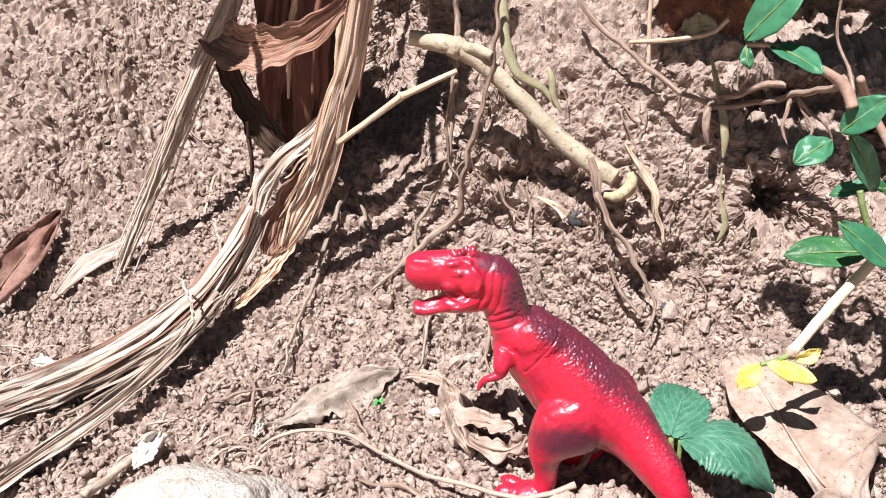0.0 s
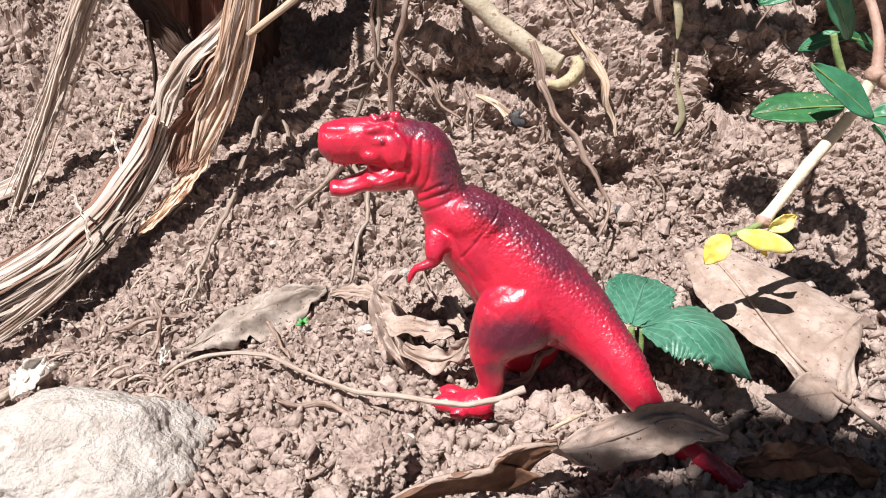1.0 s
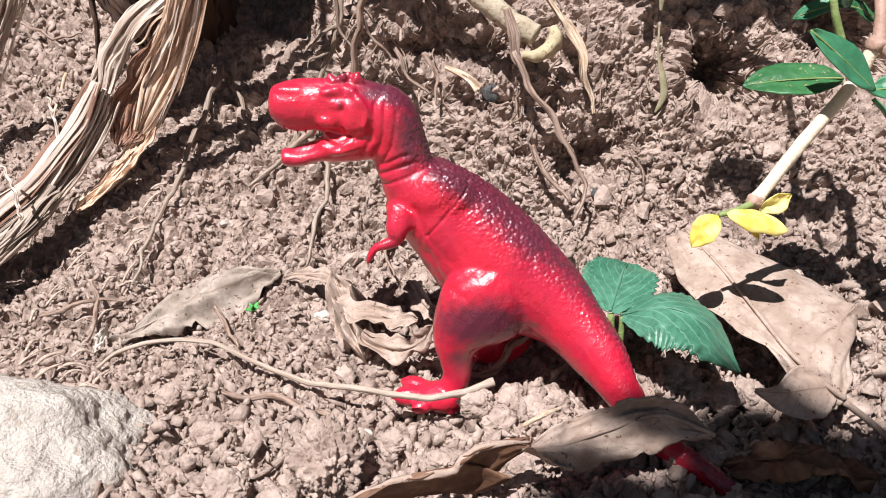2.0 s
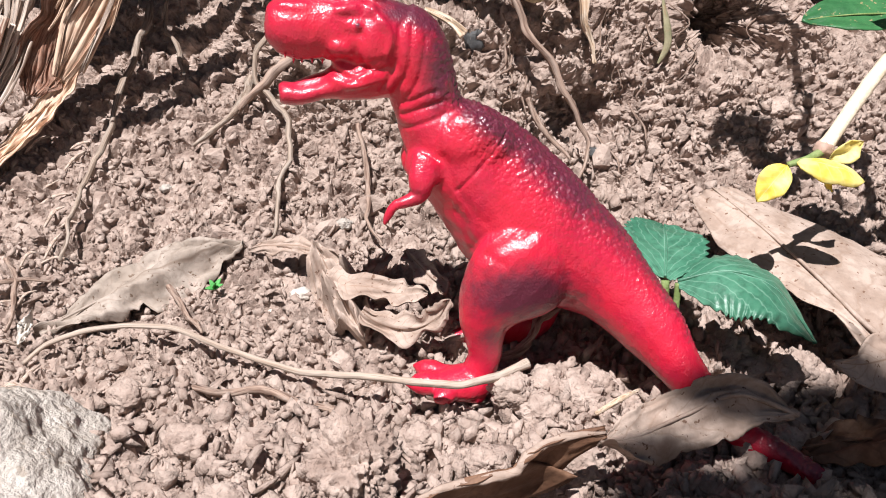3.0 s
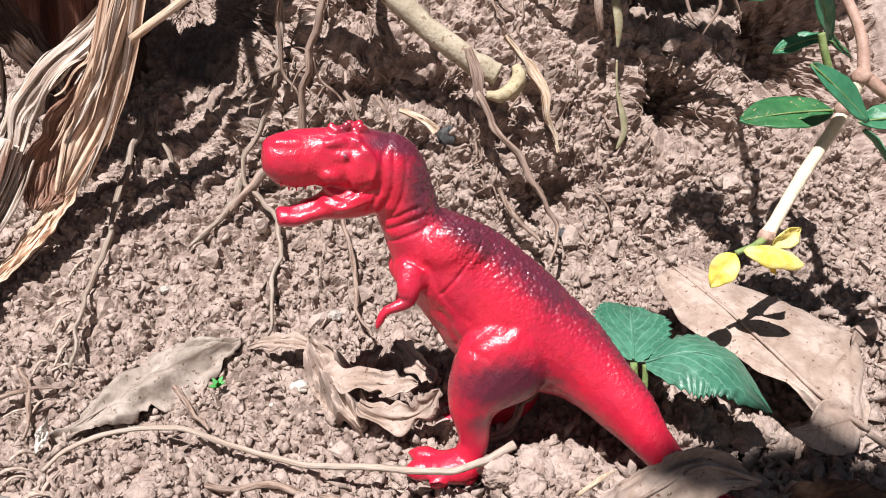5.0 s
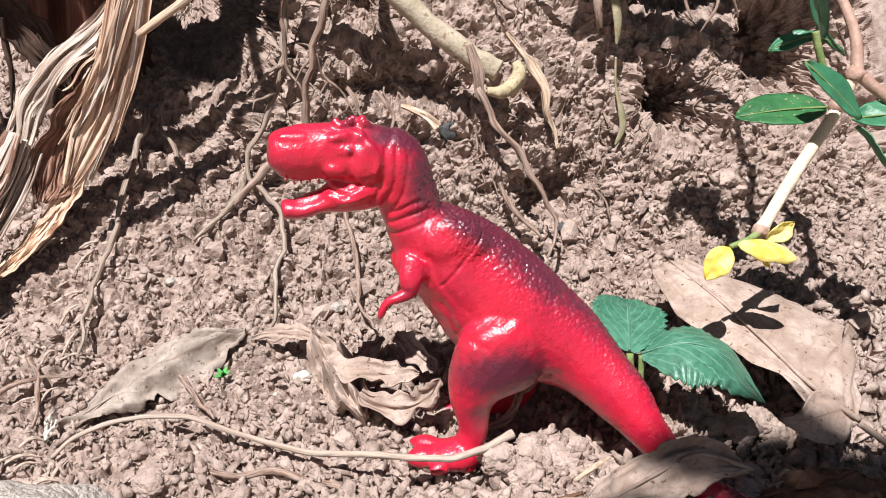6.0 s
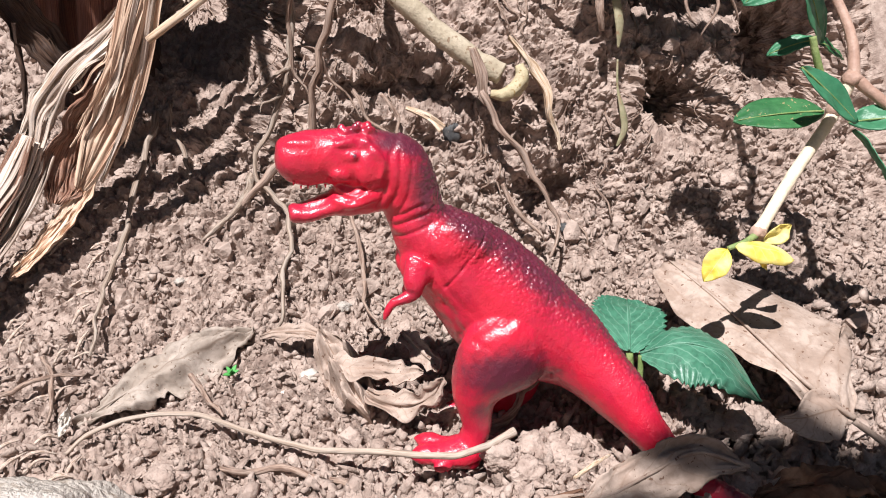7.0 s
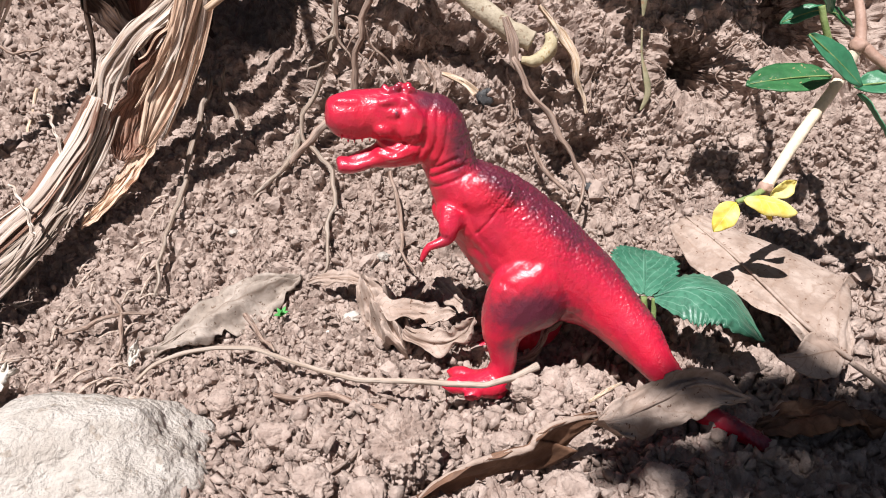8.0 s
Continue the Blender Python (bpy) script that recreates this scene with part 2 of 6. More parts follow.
def tube(pts, radii, sides=8, rough=0.15, seed=0, steps=0, bm=None, jitter=0.0, flat=1.0):
    """A tapered, uneven round stem through pts. radii: (start, ..., end)."""
    bm = bm or bmesh.new()
    uv = bm.loops.layers.uv.verify()
    steps = steps or max(8, 7 * (len(pts) - 1))
    c = resample(pts, steps)
    r = np.interp(np.linspace(0, 1, steps), np.linspace(0, 1, len(radii)), radii)
    rings, up = [], Vector((0.13, -0.7, 0.7))
    for k in range(steps):
        d = Vector(c[min(k + 1, steps - 1)] - c[max(k - 1, 0)]).normalized()
        a = d.cross(up).normalized()
        b = a.cross(d)
        o = Vector(c[k])
        if jitter:
            o += jitter * noise.noise_vector(o * 90 + Vector((seed * 3.1, 0, 0)))
        ring = []
        for j in range(sides):
            q = 2 * math.pi * j / sides
            w = a * math.cos(q) + b * (math.sin(q) * flat)
            amp = 1 + rough * 1.6 * noise.noise(o * 260 + w * 1.3 + Vector((seed, seed, 0)))
            ring.append(bm.verts.new(o + w * (float(r[k]) * amp)))
        rings.append(ring)
    for k in range(steps - 1):
        for j in range(sides):
            f = bm.faces.new((rings[k][j], rings[k][(j + 1) % sides], rings[k + 1][(j + 1) % sides], rings[k + 1][j]))
            for loop, (x, y) in zip(f.loops, ((j, k), (j + 1, k), (j + 1, k + 1), (j, k + 1))):
                loop[uv].uv = (x / sides, y / steps * 2)
    bm.faces.new(rings[0][::-1])
    bm.faces.new(rings[-1])
    return bm


def blade(base, tip, normal, width, arch=0.0, fold=0.0, curl=0.0, wave=0.0, seed=0, nu=26, nv=12, p=0.85, q=0.8, tooth=0.0, thick=0.00035, twist=0.0, side_arch=0.0, blunt=0.0, rag=0.0):
    """A leaf blade from base to tip, as a closed thin body. arch lifts its middle, fold raises both edges, curl bends the edges over."""
    base, tip = Vector(base), Vector(tip)
    ax = (tip - base)
    n0 = Vector(normal).normalized()
    n0 = (n0 - ax.normalized() * n0.dot(ax.normalized())).normalized()
    bm = bmesh.new()
    uv = bm.loops.layers.uv.verify()
    top, low = [], []
    for i in range(nu + 1):
        u = i / nu
        n = Matrix.Rotation(radians(twist) * (u - 0.5), 3, ax.normalized()) @ n0
        s = ax.normalized().cross(n)
        w = width / 2 * max(0.02 + blunt * u, math.sin(math.pi * min(1, max(0, u)) ** p) ** q if 0 < u < 1 else 0.02)
        w *= 1 + tooth * math.sin(u * 62) + 0.07 * noise.noise(Vector((u * 5, seed * 7.7, 0)))
        rt, rl = [], []
        for j in range(nv + 1):
            v = 2 * j / nv - 1
            wv = w * (1 + 0.10 * noise.noise(Vector((u * 4, v * 2, seed * 1.9))))
            if rag:
                wv *= 1 - rag * max(0, noise.noise(Vector((u * 13, 4 * (v > 0), seed * 3.7))) + 0.4 * noise.noise(Vector((u * 37, 4 * (v > 0), seed))))
            z = arch * 4 * u * (1 - u) + fold * abs(v) * wv - curl * v * v * wv + side_arch * v * wv
            z += wave * noise.noise(Vector((u * 4.0 + seed, v * 1.7, seed * 2.3))) + 0.35 * wave * noise.noise(Vector((u * 11 + seed, v * 5, seed)))
            bow = math.cos(min(1.2, abs(curl) * 0.6 * abs(v)))
            o = base + ax * u + s * (v * wv * bow) + n * z
            t = n * (thick / 2)
            rt.append(bm.verts.new(o + t)), rl.append(bm.verts.new(o - t))
        top.append(rt), low.append(rl)
    def face(vs, us):
        f = bm.faces.new(vs)
        for loop, c in zip(f.loops, us):
            loop[uv].uv = c
    for i in range(nu):
        for j in range(nv):
            cs = [(j / nv, i / nu), ((j + 1) / nv, i / nu), ((j + 1) / nv, (i + 1) / nu), (j / nv, (i + 1) / nu)]
            face((top[i][j], top[i][j + 1], top[i + 1][j + 1], top[i + 1][j]), cs)
            face((low[i][j + 1], low[i][j], low[i + 1][j], low[i + 1][j + 1]), [cs[1], cs[0], cs[3], cs[2]])
        for j, flip in ((0, False), (nv, True)):
            vs = [top[i][j], top[i + 1][j], low[i + 1][j], low[i][j]]
            cs = [(j / nv, i / nu), (j / nv, (i + 1) / nu), (j / nv, (i + 1) / nu), (j / nv, i / nu)]
            face(vs[::-1] if flip else vs, cs[::-1] if flip else cs)
    for i in (0, nu):
        for j in range(nv):
            vs = [top[i][j], low[i][j], low[i][j + 1], top[i][j + 1]]
            face(vs if i == 0 else vs[::-1], [(j / nv, i / nu)] * 4)
    return bm


def sheet_leaf(mid, left, right, normals, roll=(0.0, 0.0), wave=0.0, seed=0, nu=48, nv=24, thick=0.0004, rag=0.0, tooth=0.0, teeth=16):
    """A leaf along the midrib mid, as a closed thin body: half widths on both sides from base to tip, normals along it,
    and roll, the angle in radians through which each half bends towards its normal."""
    bm = bmesh.new()
    uv = bm.loops.layers.uv.verify()
    c, nn = resample(mid, nu + 1), resample(normals, nu + 1)
    us = np.linspace(0, 1, nu + 1)
    lw, rw = (np.maximum(0.0002, resample([(w,) for w in half], nu + 1)[:, 0]) for half in (left, right))
    top, low = [], []
    for i in range(nu + 1):
        d = Vector(c[min(i + 1, nu)] - c[max(i - 1, 0)]).normalized()
        n = Vector(nn[i])
        n = (n - d * n.dot(d)).normalized()
        side = d.cross(n)
        rt, rl = [], []
        for j in range(nv + 1):
            v = 2 * j / nv - 1
            w, r = (rw[i], roll[1]) if v > 0 else (lw[i], roll[0])
            u = float(us[i])
            w *= 1 + tooth * (2 * abs((u * teeth) % 1 - 0.5) - 0.5) * abs(v) - rag * max(0, noise.noise(Vector((u * 12, 5 * (v > 0), seed * 3.7))) + 0.5 * noise.noise(Vector((u * 40, 5 * (v > 0), seed)))) * abs(v)
            a = abs(v)
            out, lift = (math.sin(r * a) / r, (1 - math.cos(r * a)) / r) if abs(r) > 0.01 else (a, 0.0)
            h = w * lift + wave * (noise.noise(Vector((u * 4 + seed, v * 1.8, seed * 2.3))) + 0.35 * noise.noise(Vector((u * 12 + seed, v * 5, seed)))) * (0.3 + 0.7 * a)
            o = Vector(c[i]) + side * (math.copysign(out, v) * w) + n * h
            rt.append(bm.verts.new(o + n * thick / 2)), rl.append(bm.verts.new(o - n * thick / 2))
        top.append(rt), low.append(rl)

    def face(vs, cs):
        f = bm.faces.new(vs)
        for loop, q in zip(f.loops, cs):
            loop[uv].uv = q

    for i in range(nu):
        for j in range(nv):
            cs = [(j / nv, i / nu), ((j + 1) / nv, i / nu), ((j + 1) / nv, (i + 1) / nu), (j / nv, (i + 1) / nu)]
            face((top[i][j], top[i][j + 1], top[i + 1][j + 1], top[i + 1][j]), cs)
            face((low[i][j + 1], low[i][j], low[i + 1][j], low[i + 1][j + 1]), [cs[1], cs[0], cs[3], cs[2]])
        for j in (0, nv):
            vs = [top[i][j], top[i + 1][j], low[i + 1][j], low[i][j]]
            face(vs if j == 0 else vs[::-1], [(j / nv, i / nu)] * 4)
    for i in (0, nu):
        for j in range(nv):
            vs = [top[i][j], low[i][j], low[i][j + 1], top[i][j + 1]]
            face(vs if i == 0 else vs[::-1], [(j / nv, i / nu)] * 4)
    return bm


def rib(base, tip, normal, arch, radius, lift=0.0003, reach=0.95):
    """The midrib that follows blade()'s middle line."""
    base, tip, n = Vector(base), Vector(tip), Vector(normal)
    ax = (tip - base).normalized()
    n = (n - ax * n.dot(ax)).normalized()
    pts = [base + (tip - base) * u + n * (arch * 4 * u * (1 - u) + lift) for u in np.linspace(0, reach, 7)]
    return tube(pts, (radius, radius * 0.35), 6, 0.05, 1, 22)


def ribbon(pts, widths, normal, seed=0, ridges=9, depth=0.0025, cup=0.4, nv=22, steps=90, ragged=0.2, thick=0.0007):
    """A torn, ridged strip of dry sheath along pts, as a closed body."""
    bm = bmesh.new()
    uv = bm.loops.layers.uv.verify()
    c = resample(pts, steps)
    w = np.interp(np.linspace(0, 1, steps), np.linspace(0, 1, len(widths)), widths)
    n0 = Vector(normal).normalized()
    top, low = [], []
    for k in range(steps):
        d = Vector(c[min(k + 1, steps - 1)] - c[max(k - 1, 0)]).normalized()
        n = (n0 - d * n0.dot(d)).normalized()
        s = d.cross(n)
        rt, rl = [], []
        for j in range(nv + 1):
            v = 2 * j / nv - 1
            edge = 1 + ragged * noise.noise(Vector((k * 0.12, seed * 5.1 + (3 if v > 0 else 0), 0)))
            lat = v * w[k] / 2 * edge + 0.0012 * noise.noise(Vector((k * 0.07, v * 3, seed)))
            h = depth * (0.5 - 1.6 * abs(noise.noise(Vector((v * ridges * 0.45, k * 0.022, seed)))) + 0.9 * noise.noise(Vector((v * 2.2, k * 0.05, seed + 9))))
            h -= 0.8 * depth * abs(noise.noise(Vector((v * ridges * 1.4, k * 0.03, seed + 4)))) + cup * w[k] / 2 * (1 - v * v)
            o = Vector(c[k]) + s * lat + n * h
            rt.append(bm.verts.new(o)), rl.append(bm.verts.new(o - n * thick))
        top.append(rt), low.append(rl)
    def face(vs, us):
        f = bm.faces.new(vs)
        for loop, q in zip(f.loops, us):
            loop[uv].uv = q
    L = steps / 30
    for k in range(steps - 1):
        for j in range(nv):
            cs = [(j / nv, k / steps * L), ((j + 1) / nv, k / steps * L), ((j + 1) / nv, (k + 1) / steps * L), (j / nv, (k + 1) / steps * L)]
            face((top[k][j], top[k][j + 1], top[k + 1][j + 1], top[k + 1][j]), cs)
            face((low[k][j + 1], low[k][j], low[k + 1][j], low[k + 1][j + 1]), [cs[1], cs[0], cs[3], cs[2]])
        for j, flip in ((0, False), (nv, True)):
            vs = [top[k][j], top[k + 1][j], low[k + 1][j], low[k][j]]
            face(vs[::-1] if flip else vs, [(j / nv, k / steps * L)] * 4)
    for k in (0, steps - 1):
        for j in range(nv):
            vs = [top[k][j], low[k][j], low[k][j + 1], top[k][j + 1]]
            face(vs if k == 0 else vs[::-1], [(j / nv, k / steps * L)] * 4)
    return bm


def lump(at, radii, seed, sub=4, amp=0.2, freq=2.2, fine=0.05, turn=0.0, facet=False):
    """An uneven stone or clod."""
    bm = bmesh.new()
    bmesh.ops.create_icosphere(bm, subdivisions=sub, radius=1)
    m = Matrix.Rotation(turn, 3, "Z")
    rnd = random.Random(seed * 31 + 7)
    cuts = [(Vector((rnd.gauss(0, 1), rnd.gauss(0, 1), rnd.gauss(0, 1))).normalized(), rnd.uniform(0.74, 0.97)) for _ in range(16 if facet else 0)]
    for v in bm.verts:
        d = v.co.copy()
        cap = min([h / max(0.05, d.dot(c)) for c, h in cuts] + [1.15])
        k = min(1, cap) + amp * noise.noise(d * freq + Vector((seed * 9.1, 0, 3))) + fine * noise.noise(d * freq * 4 + Vector((0, seed * 3.3, 0))) + 0.5 * fine * noise.noise(d * freq * 10)
        v.co = Vector(at) + m @ Vector((d.x * radii[0] * k, d.y * radii[1] * k, d.z * radii[2] * k))
    return bm


# ---- the bank of soil ----
# profiles (y, z) from the near ground up to the top, at five places along x
ST_X = np.array([-0.25, -0.06, 0.02, 0.11, 0.22])
NEAR = [(-25, 0), (0, 0)]
ST = np.array([
    NEAR + [(.25, .006), (.33, .008), (.40, .014), (.47, .024), (.53, .048), (.65, .095), (.80, .16), (1.3, .40), (25, 1.6)],
    NEAR + [(.25, .008), (.30, .010), (.36, .014), (.40, .032), (.455, .068), (.51, .105), (.62, .17), (1.0, .36), (25, 1.6)],
    NEAR + [(.25, .010), (.30, .014), (.345, .028), (.395, .042), (.43, .065), (.447, .105), (.475, .18), (.75, .33), (25, 1.6)],
    NEAR + [(.24, .012), (.29, .018), (.34, .034), (.392, .052), (.407, .082), (.423, .124), (.465, .195), (.70, .31), (25, 1.6)],
    NEAR + [(.24, .018), (.28, .025), (.33, .045), (.378, .068), (.395, .092), (.413, .125), (.445, .19), (.65, .30), (25, 1.6)]])
DENSE = np.linspace(0, 10, 1001)


def bank_curves(xs):
    """The smoothed profile, at every x, for the values of DENSE."""
    u = np.interp(xs, ST_X, np.arange(5.0))
    i = np.minimum(u.astype(int), 3)
    f = u - i
    f = (f * f * (3 - 2 * f))[:, None, None]
    prof = ST[i] * (1 - f) + ST[i + 1] * f
    k = np.minimum(DENSE.astype(int), 9)
    g = (DENSE - k)[None, :, None]
    line = prof[:, k] * (1 - g) + prof[:, k + 1] * g
    half = 24
    pad = np.concatenate([np.repeat(line[:, :1], half, 1), line, np.repeat(line[:, -1:], half, 1)], 1)
    total = np.cumsum(np.concatenate([np.zeros_like(pad[:, :1]), pad], 1), 1)
    return (total[:, 2 * half + 1:] - total[:, :-2 * half - 1]) / (2 * half + 1)


def ground_at(x, y):
    c = bank_curves(np.array([x]))[0]
    return float(np.interp(y, c[:, 0], c[:, 1]))


def hashed(i, j, k, salt):
    h = (i * 374761393 + j * 668265263 + k * 2147483647 + salt * 1274126177) & 0xFFFFFFFF
    h = ((h ^ (h >> 13)) * 1274126177) & 0xFFFFFFFF
    return ((h ^ (h >> 16)) & 0xFFFF) / 65535.0


def cell_field(P, size, salt):
    """Distance to the nearest of scattered points, in cells, that point's own number, and how much farther the next one lies."""
    q = P / size
    base = np.floor(q).astype(np.int64)
    best, own, nxt = np.full(len(P), 9.0), np.zeros(len(P)), np.full(len(P), 9.0)
    for a in (-1, 0, 1):
        for b in (-1, 0, 1):
            for c in (-1, 0, 1):
                i, j, k = base[:, 0] + a, base[:, 1] + b, base[:, 2] + c
                d = np.sqrt((i + hashed(i, j, k, salt) - q[:, 0]) ** 2 + (j + hashed(i, j, k, salt + 1) - q[:, 1]) ** 2 + (k + hashed(i, j, k, salt + 2) - q[:, 2]) ** 2)
                near = d < best
                nxt = np.where(near, best, np.minimum(nxt, d))
                best = np.where(near, d, best)
                own = np.where(near, hashed(i, j, k, salt + 3), own)
    return best, own, nxt - best


def smooth_field(P, size, salt):
    """Smooth noise from -1 to 1."""
    q = P / size
    b = np.floor(q).astype(np.int64)
    f = q - b
    f = f * f * (3 - 2 * f)
    out = np.zeros(len(P))
    for a in (0, 1):
        for c in (0, 1):
            for e in (0, 1):
                w = np.where(a, f[:, 0], 1 - f[:, 0]) * np.where(c, f[:, 1], 1 - f[:, 1]) * np.where(e, f[:, 2], 1 - f[:, 2])
                out += w * hashed(b[:, 0] + a, b[:, 1] + c, b[:, 2] + e, salt)
    return out * 2 - 1


def bell(d2):
    return np.exp(-d2)


def build_ground():
    far = np.geomspace(0.004, 30, 46)
    fx = np.concatenate([np.arange(-0.60, -0.31, 0.0024), np.arange(-0.31, 0.2701, 0.00085)])
    xs = np.concatenate([-0.6024 - far[::-1], fx, 0.2705 + far])
    rows = np.concatenate([np.linspace(0, 1, 24)[:-1], np.linspace(1, 1.25, 20)[:-1], np.linspace(1.25, 2, 110)[:-1], np.linspace(2, 3, 90)[:-1], np.linspace(3, 4, 70)[:-1],
                           np.linspace(4, 5, 70)[:-1], np.linspace(5, 6, 70)[:-1], np.linspace(6, 7, 75)[:-1], np.linspace(7, 8, 90)[:-1], np.linspace(8, 9, 190)[:-1], np.linspace(9, 10, 24)])
    c = bank_curves(xs)
    nx, nr = len(xs), len(rows)
    at = rows * 100
    i = np.minimum(at.astype(int), 999)
    g = (at - i)[None, :, None]
    yz = c[:, i] * (1 - g) + c[:, i + 1] * g
    P = np.empty((nx, nr, 3))
    P[:, :, 0], P[:, :, 1:] = xs[:, None], yz
    flat = P.reshape(-1, 3)
    # hollows under the roots, and mounds round the toy
    x, y, z = flat[:, 0].copy(), flat[:, 1].copy(), flat[:, 2].copy()
    push = np.zeros(len(flat))
    for cx, cz, rx, rz, depth in ((-0.022, 0.165, 0.030, 0.044, 0.10), (0.185, 0.160, 0.030, 0.013, 0.05), (0.205, 0.203, 0.055, 0.022, 0.10), (0.171, 0.110, 0.017, 0.015, 0.045),
                                  (0.108, 0.076, 0.014, 0.010, 0.014), (0.056, 0.118, 0.03, 0.008, 0.008), (0.036, 0.15, 0.02, 0.012, 0.012), (0.235, 0.13, 0.022, 0.025, 0.06)):
        k = ((x - cx) / rx) ** 2 + ((z - cz) / rz) ** 2
        push += depth * bell(k ** 2) * (y > 0.36) * (y < 0.7)
    flat[:, 1] += push
    for cx, cy, r, h in ((0.033, 0.300, 0.014, 0.0035), (0.064, 0.286, 0.013, 0.007), (0.084, 0.287, 0.013, 0.001), (0.112, 0.290, 0.013, 0.015), (0.052, 0.270, 0.014, 0.004), (0.145, 0.27, 0.02, 0.006),
                         (-0.02, 0.285, 0.02, 0.003), (0.03, 0.235, 0.02, 0.006), (0.09, 0.23, 0.03, 0.004)):
        flat[:, 2] += h * bell((((x - cx) / r) ** 2 + ((y - cy) / r) ** 2) ** 1.5)
    du, dv = np.gradient(P, axis=0), np.gradient(P, axis=1)
    N = np.cross(du, dv).reshape(-1, 3)
    N /= np.linalg.norm(N, axis=1)[:, None] + 1e-12
    near = (x > -0.62) & (x < 0.28) & (y > 0.1) & (y < 1.4)
    Q = flat[near]
    steep = np.clip((Q[:, 2] - 0.045) / 0.05, 0, 1) * np.clip((Q[:, 0] + 0.06) / 0.06, 0, 1)
    wide = 0.0035 * smooth_field(Q, 0.035, 5) + 0.0026 * smooth_field(Q, 0.016, 6)
    warp = np.stack([smooth_field(Q, 0.006, 60 + k) for k in range(3)], 1)
    d1, o1, e1 = cell_field(Q + 0.0025 * warp, 0.012, 11)
    d2, o2, e2 = cell_field(Q + 0.0016 * warp, 0.0058, 21)
    d3, o3, e3 = cell_field(Q, 0.0030, 31)
    block = lambda e, w: np.sqrt(np.clip(e / w, 0, 1))
    d0, o0, e0 = cell_field(Q + 0.006 * warp, 0.026, 71)
    farther = np.clip((-0.10 - Q[:, 0]) / 0.1, 0, 1) * np.clip((Q[:, 1] - 0.5) / 0.1, 0, 1)
    billow = sum(h * (1 - 2 * np.abs(smooth_field(Q + 0.004 * warp, size, 90 + i))) for i, (size, h) in enumerate(((0.020, 0.0040), (0.010, 0.0026), (0.0050, 0.0016), (0.0026, 0.0009))))
    dome = 0.0060 * block(e1, 0.8) * (0.3 + 0.7 * o1) + 0.0034 * block(e2, 0.7) * o2 + 0.0016 * block(e3, 0.6) * o3
    even = 0.020 * block(e0, 0.9) * o0 * farther + (0.0055 + 0.004 * farther) * block(e1, 0.22) * (0.1 + 0.9 * o1) + 0.0036 * block(e2, 0.22) * (0.1 + 0.9 * o2) + 0.0016 * block(e3, 0.4) * o3
    lumps = even * (1 - steep) + (dome + billow - 0.0015) * steep
    disp = wide * (0.45 + 0.8 * steep) + (lumps - 0.0054 + 0.0009 * steep) * (0.95 + 0.05 * steep)
    flat[near] = Q + N[near] * disp[:, None]
    me = bpy.data.meshes.new("ground")
    me.vertices.add(nx * nr)
    me.vertices.foreach_set("co", flat.ravel())
    a = (np.arange(nx - 1)[:, None] * nr + np.arange(nr - 1)[None, :]).ravel()
    quads = np.stack([a, a + nr, a + nr + 1, a + 1], 1)
    me.loops.add(quads.size)
    me.polygons.add(len(quads))
    me.loops.foreach_set("vertex_index", quads.ravel())
    me.polygons.foreach_set("loop_start", np.arange(len(quads)) * 4)
    me.polygons.foreach_set("use_smooth", np.zeros(len(quads), bool))
    me.update()
    me.materials.append(SOIL)
    ob = tagged(new("ground", me), "crumbly pinkish-brown dry soil of a steep garden bank", "soil", kind="structure")
    return ob, flat.reshape(nx, nr, 3), N.reshape(nx, nr, 3)


ground, SURF, NORM = build_ground()
GX = SURF[:, 0, 0]


def soil_z(x, y):
    """Height of the crumbled surface at (x, y), on the flatter part."""
    col = SURF[int(np.argmin(np.abs(GX - x)))]
    return float(np.interp(y, np.maximum.accumulate(col[:, 1]), col[:, 2]))


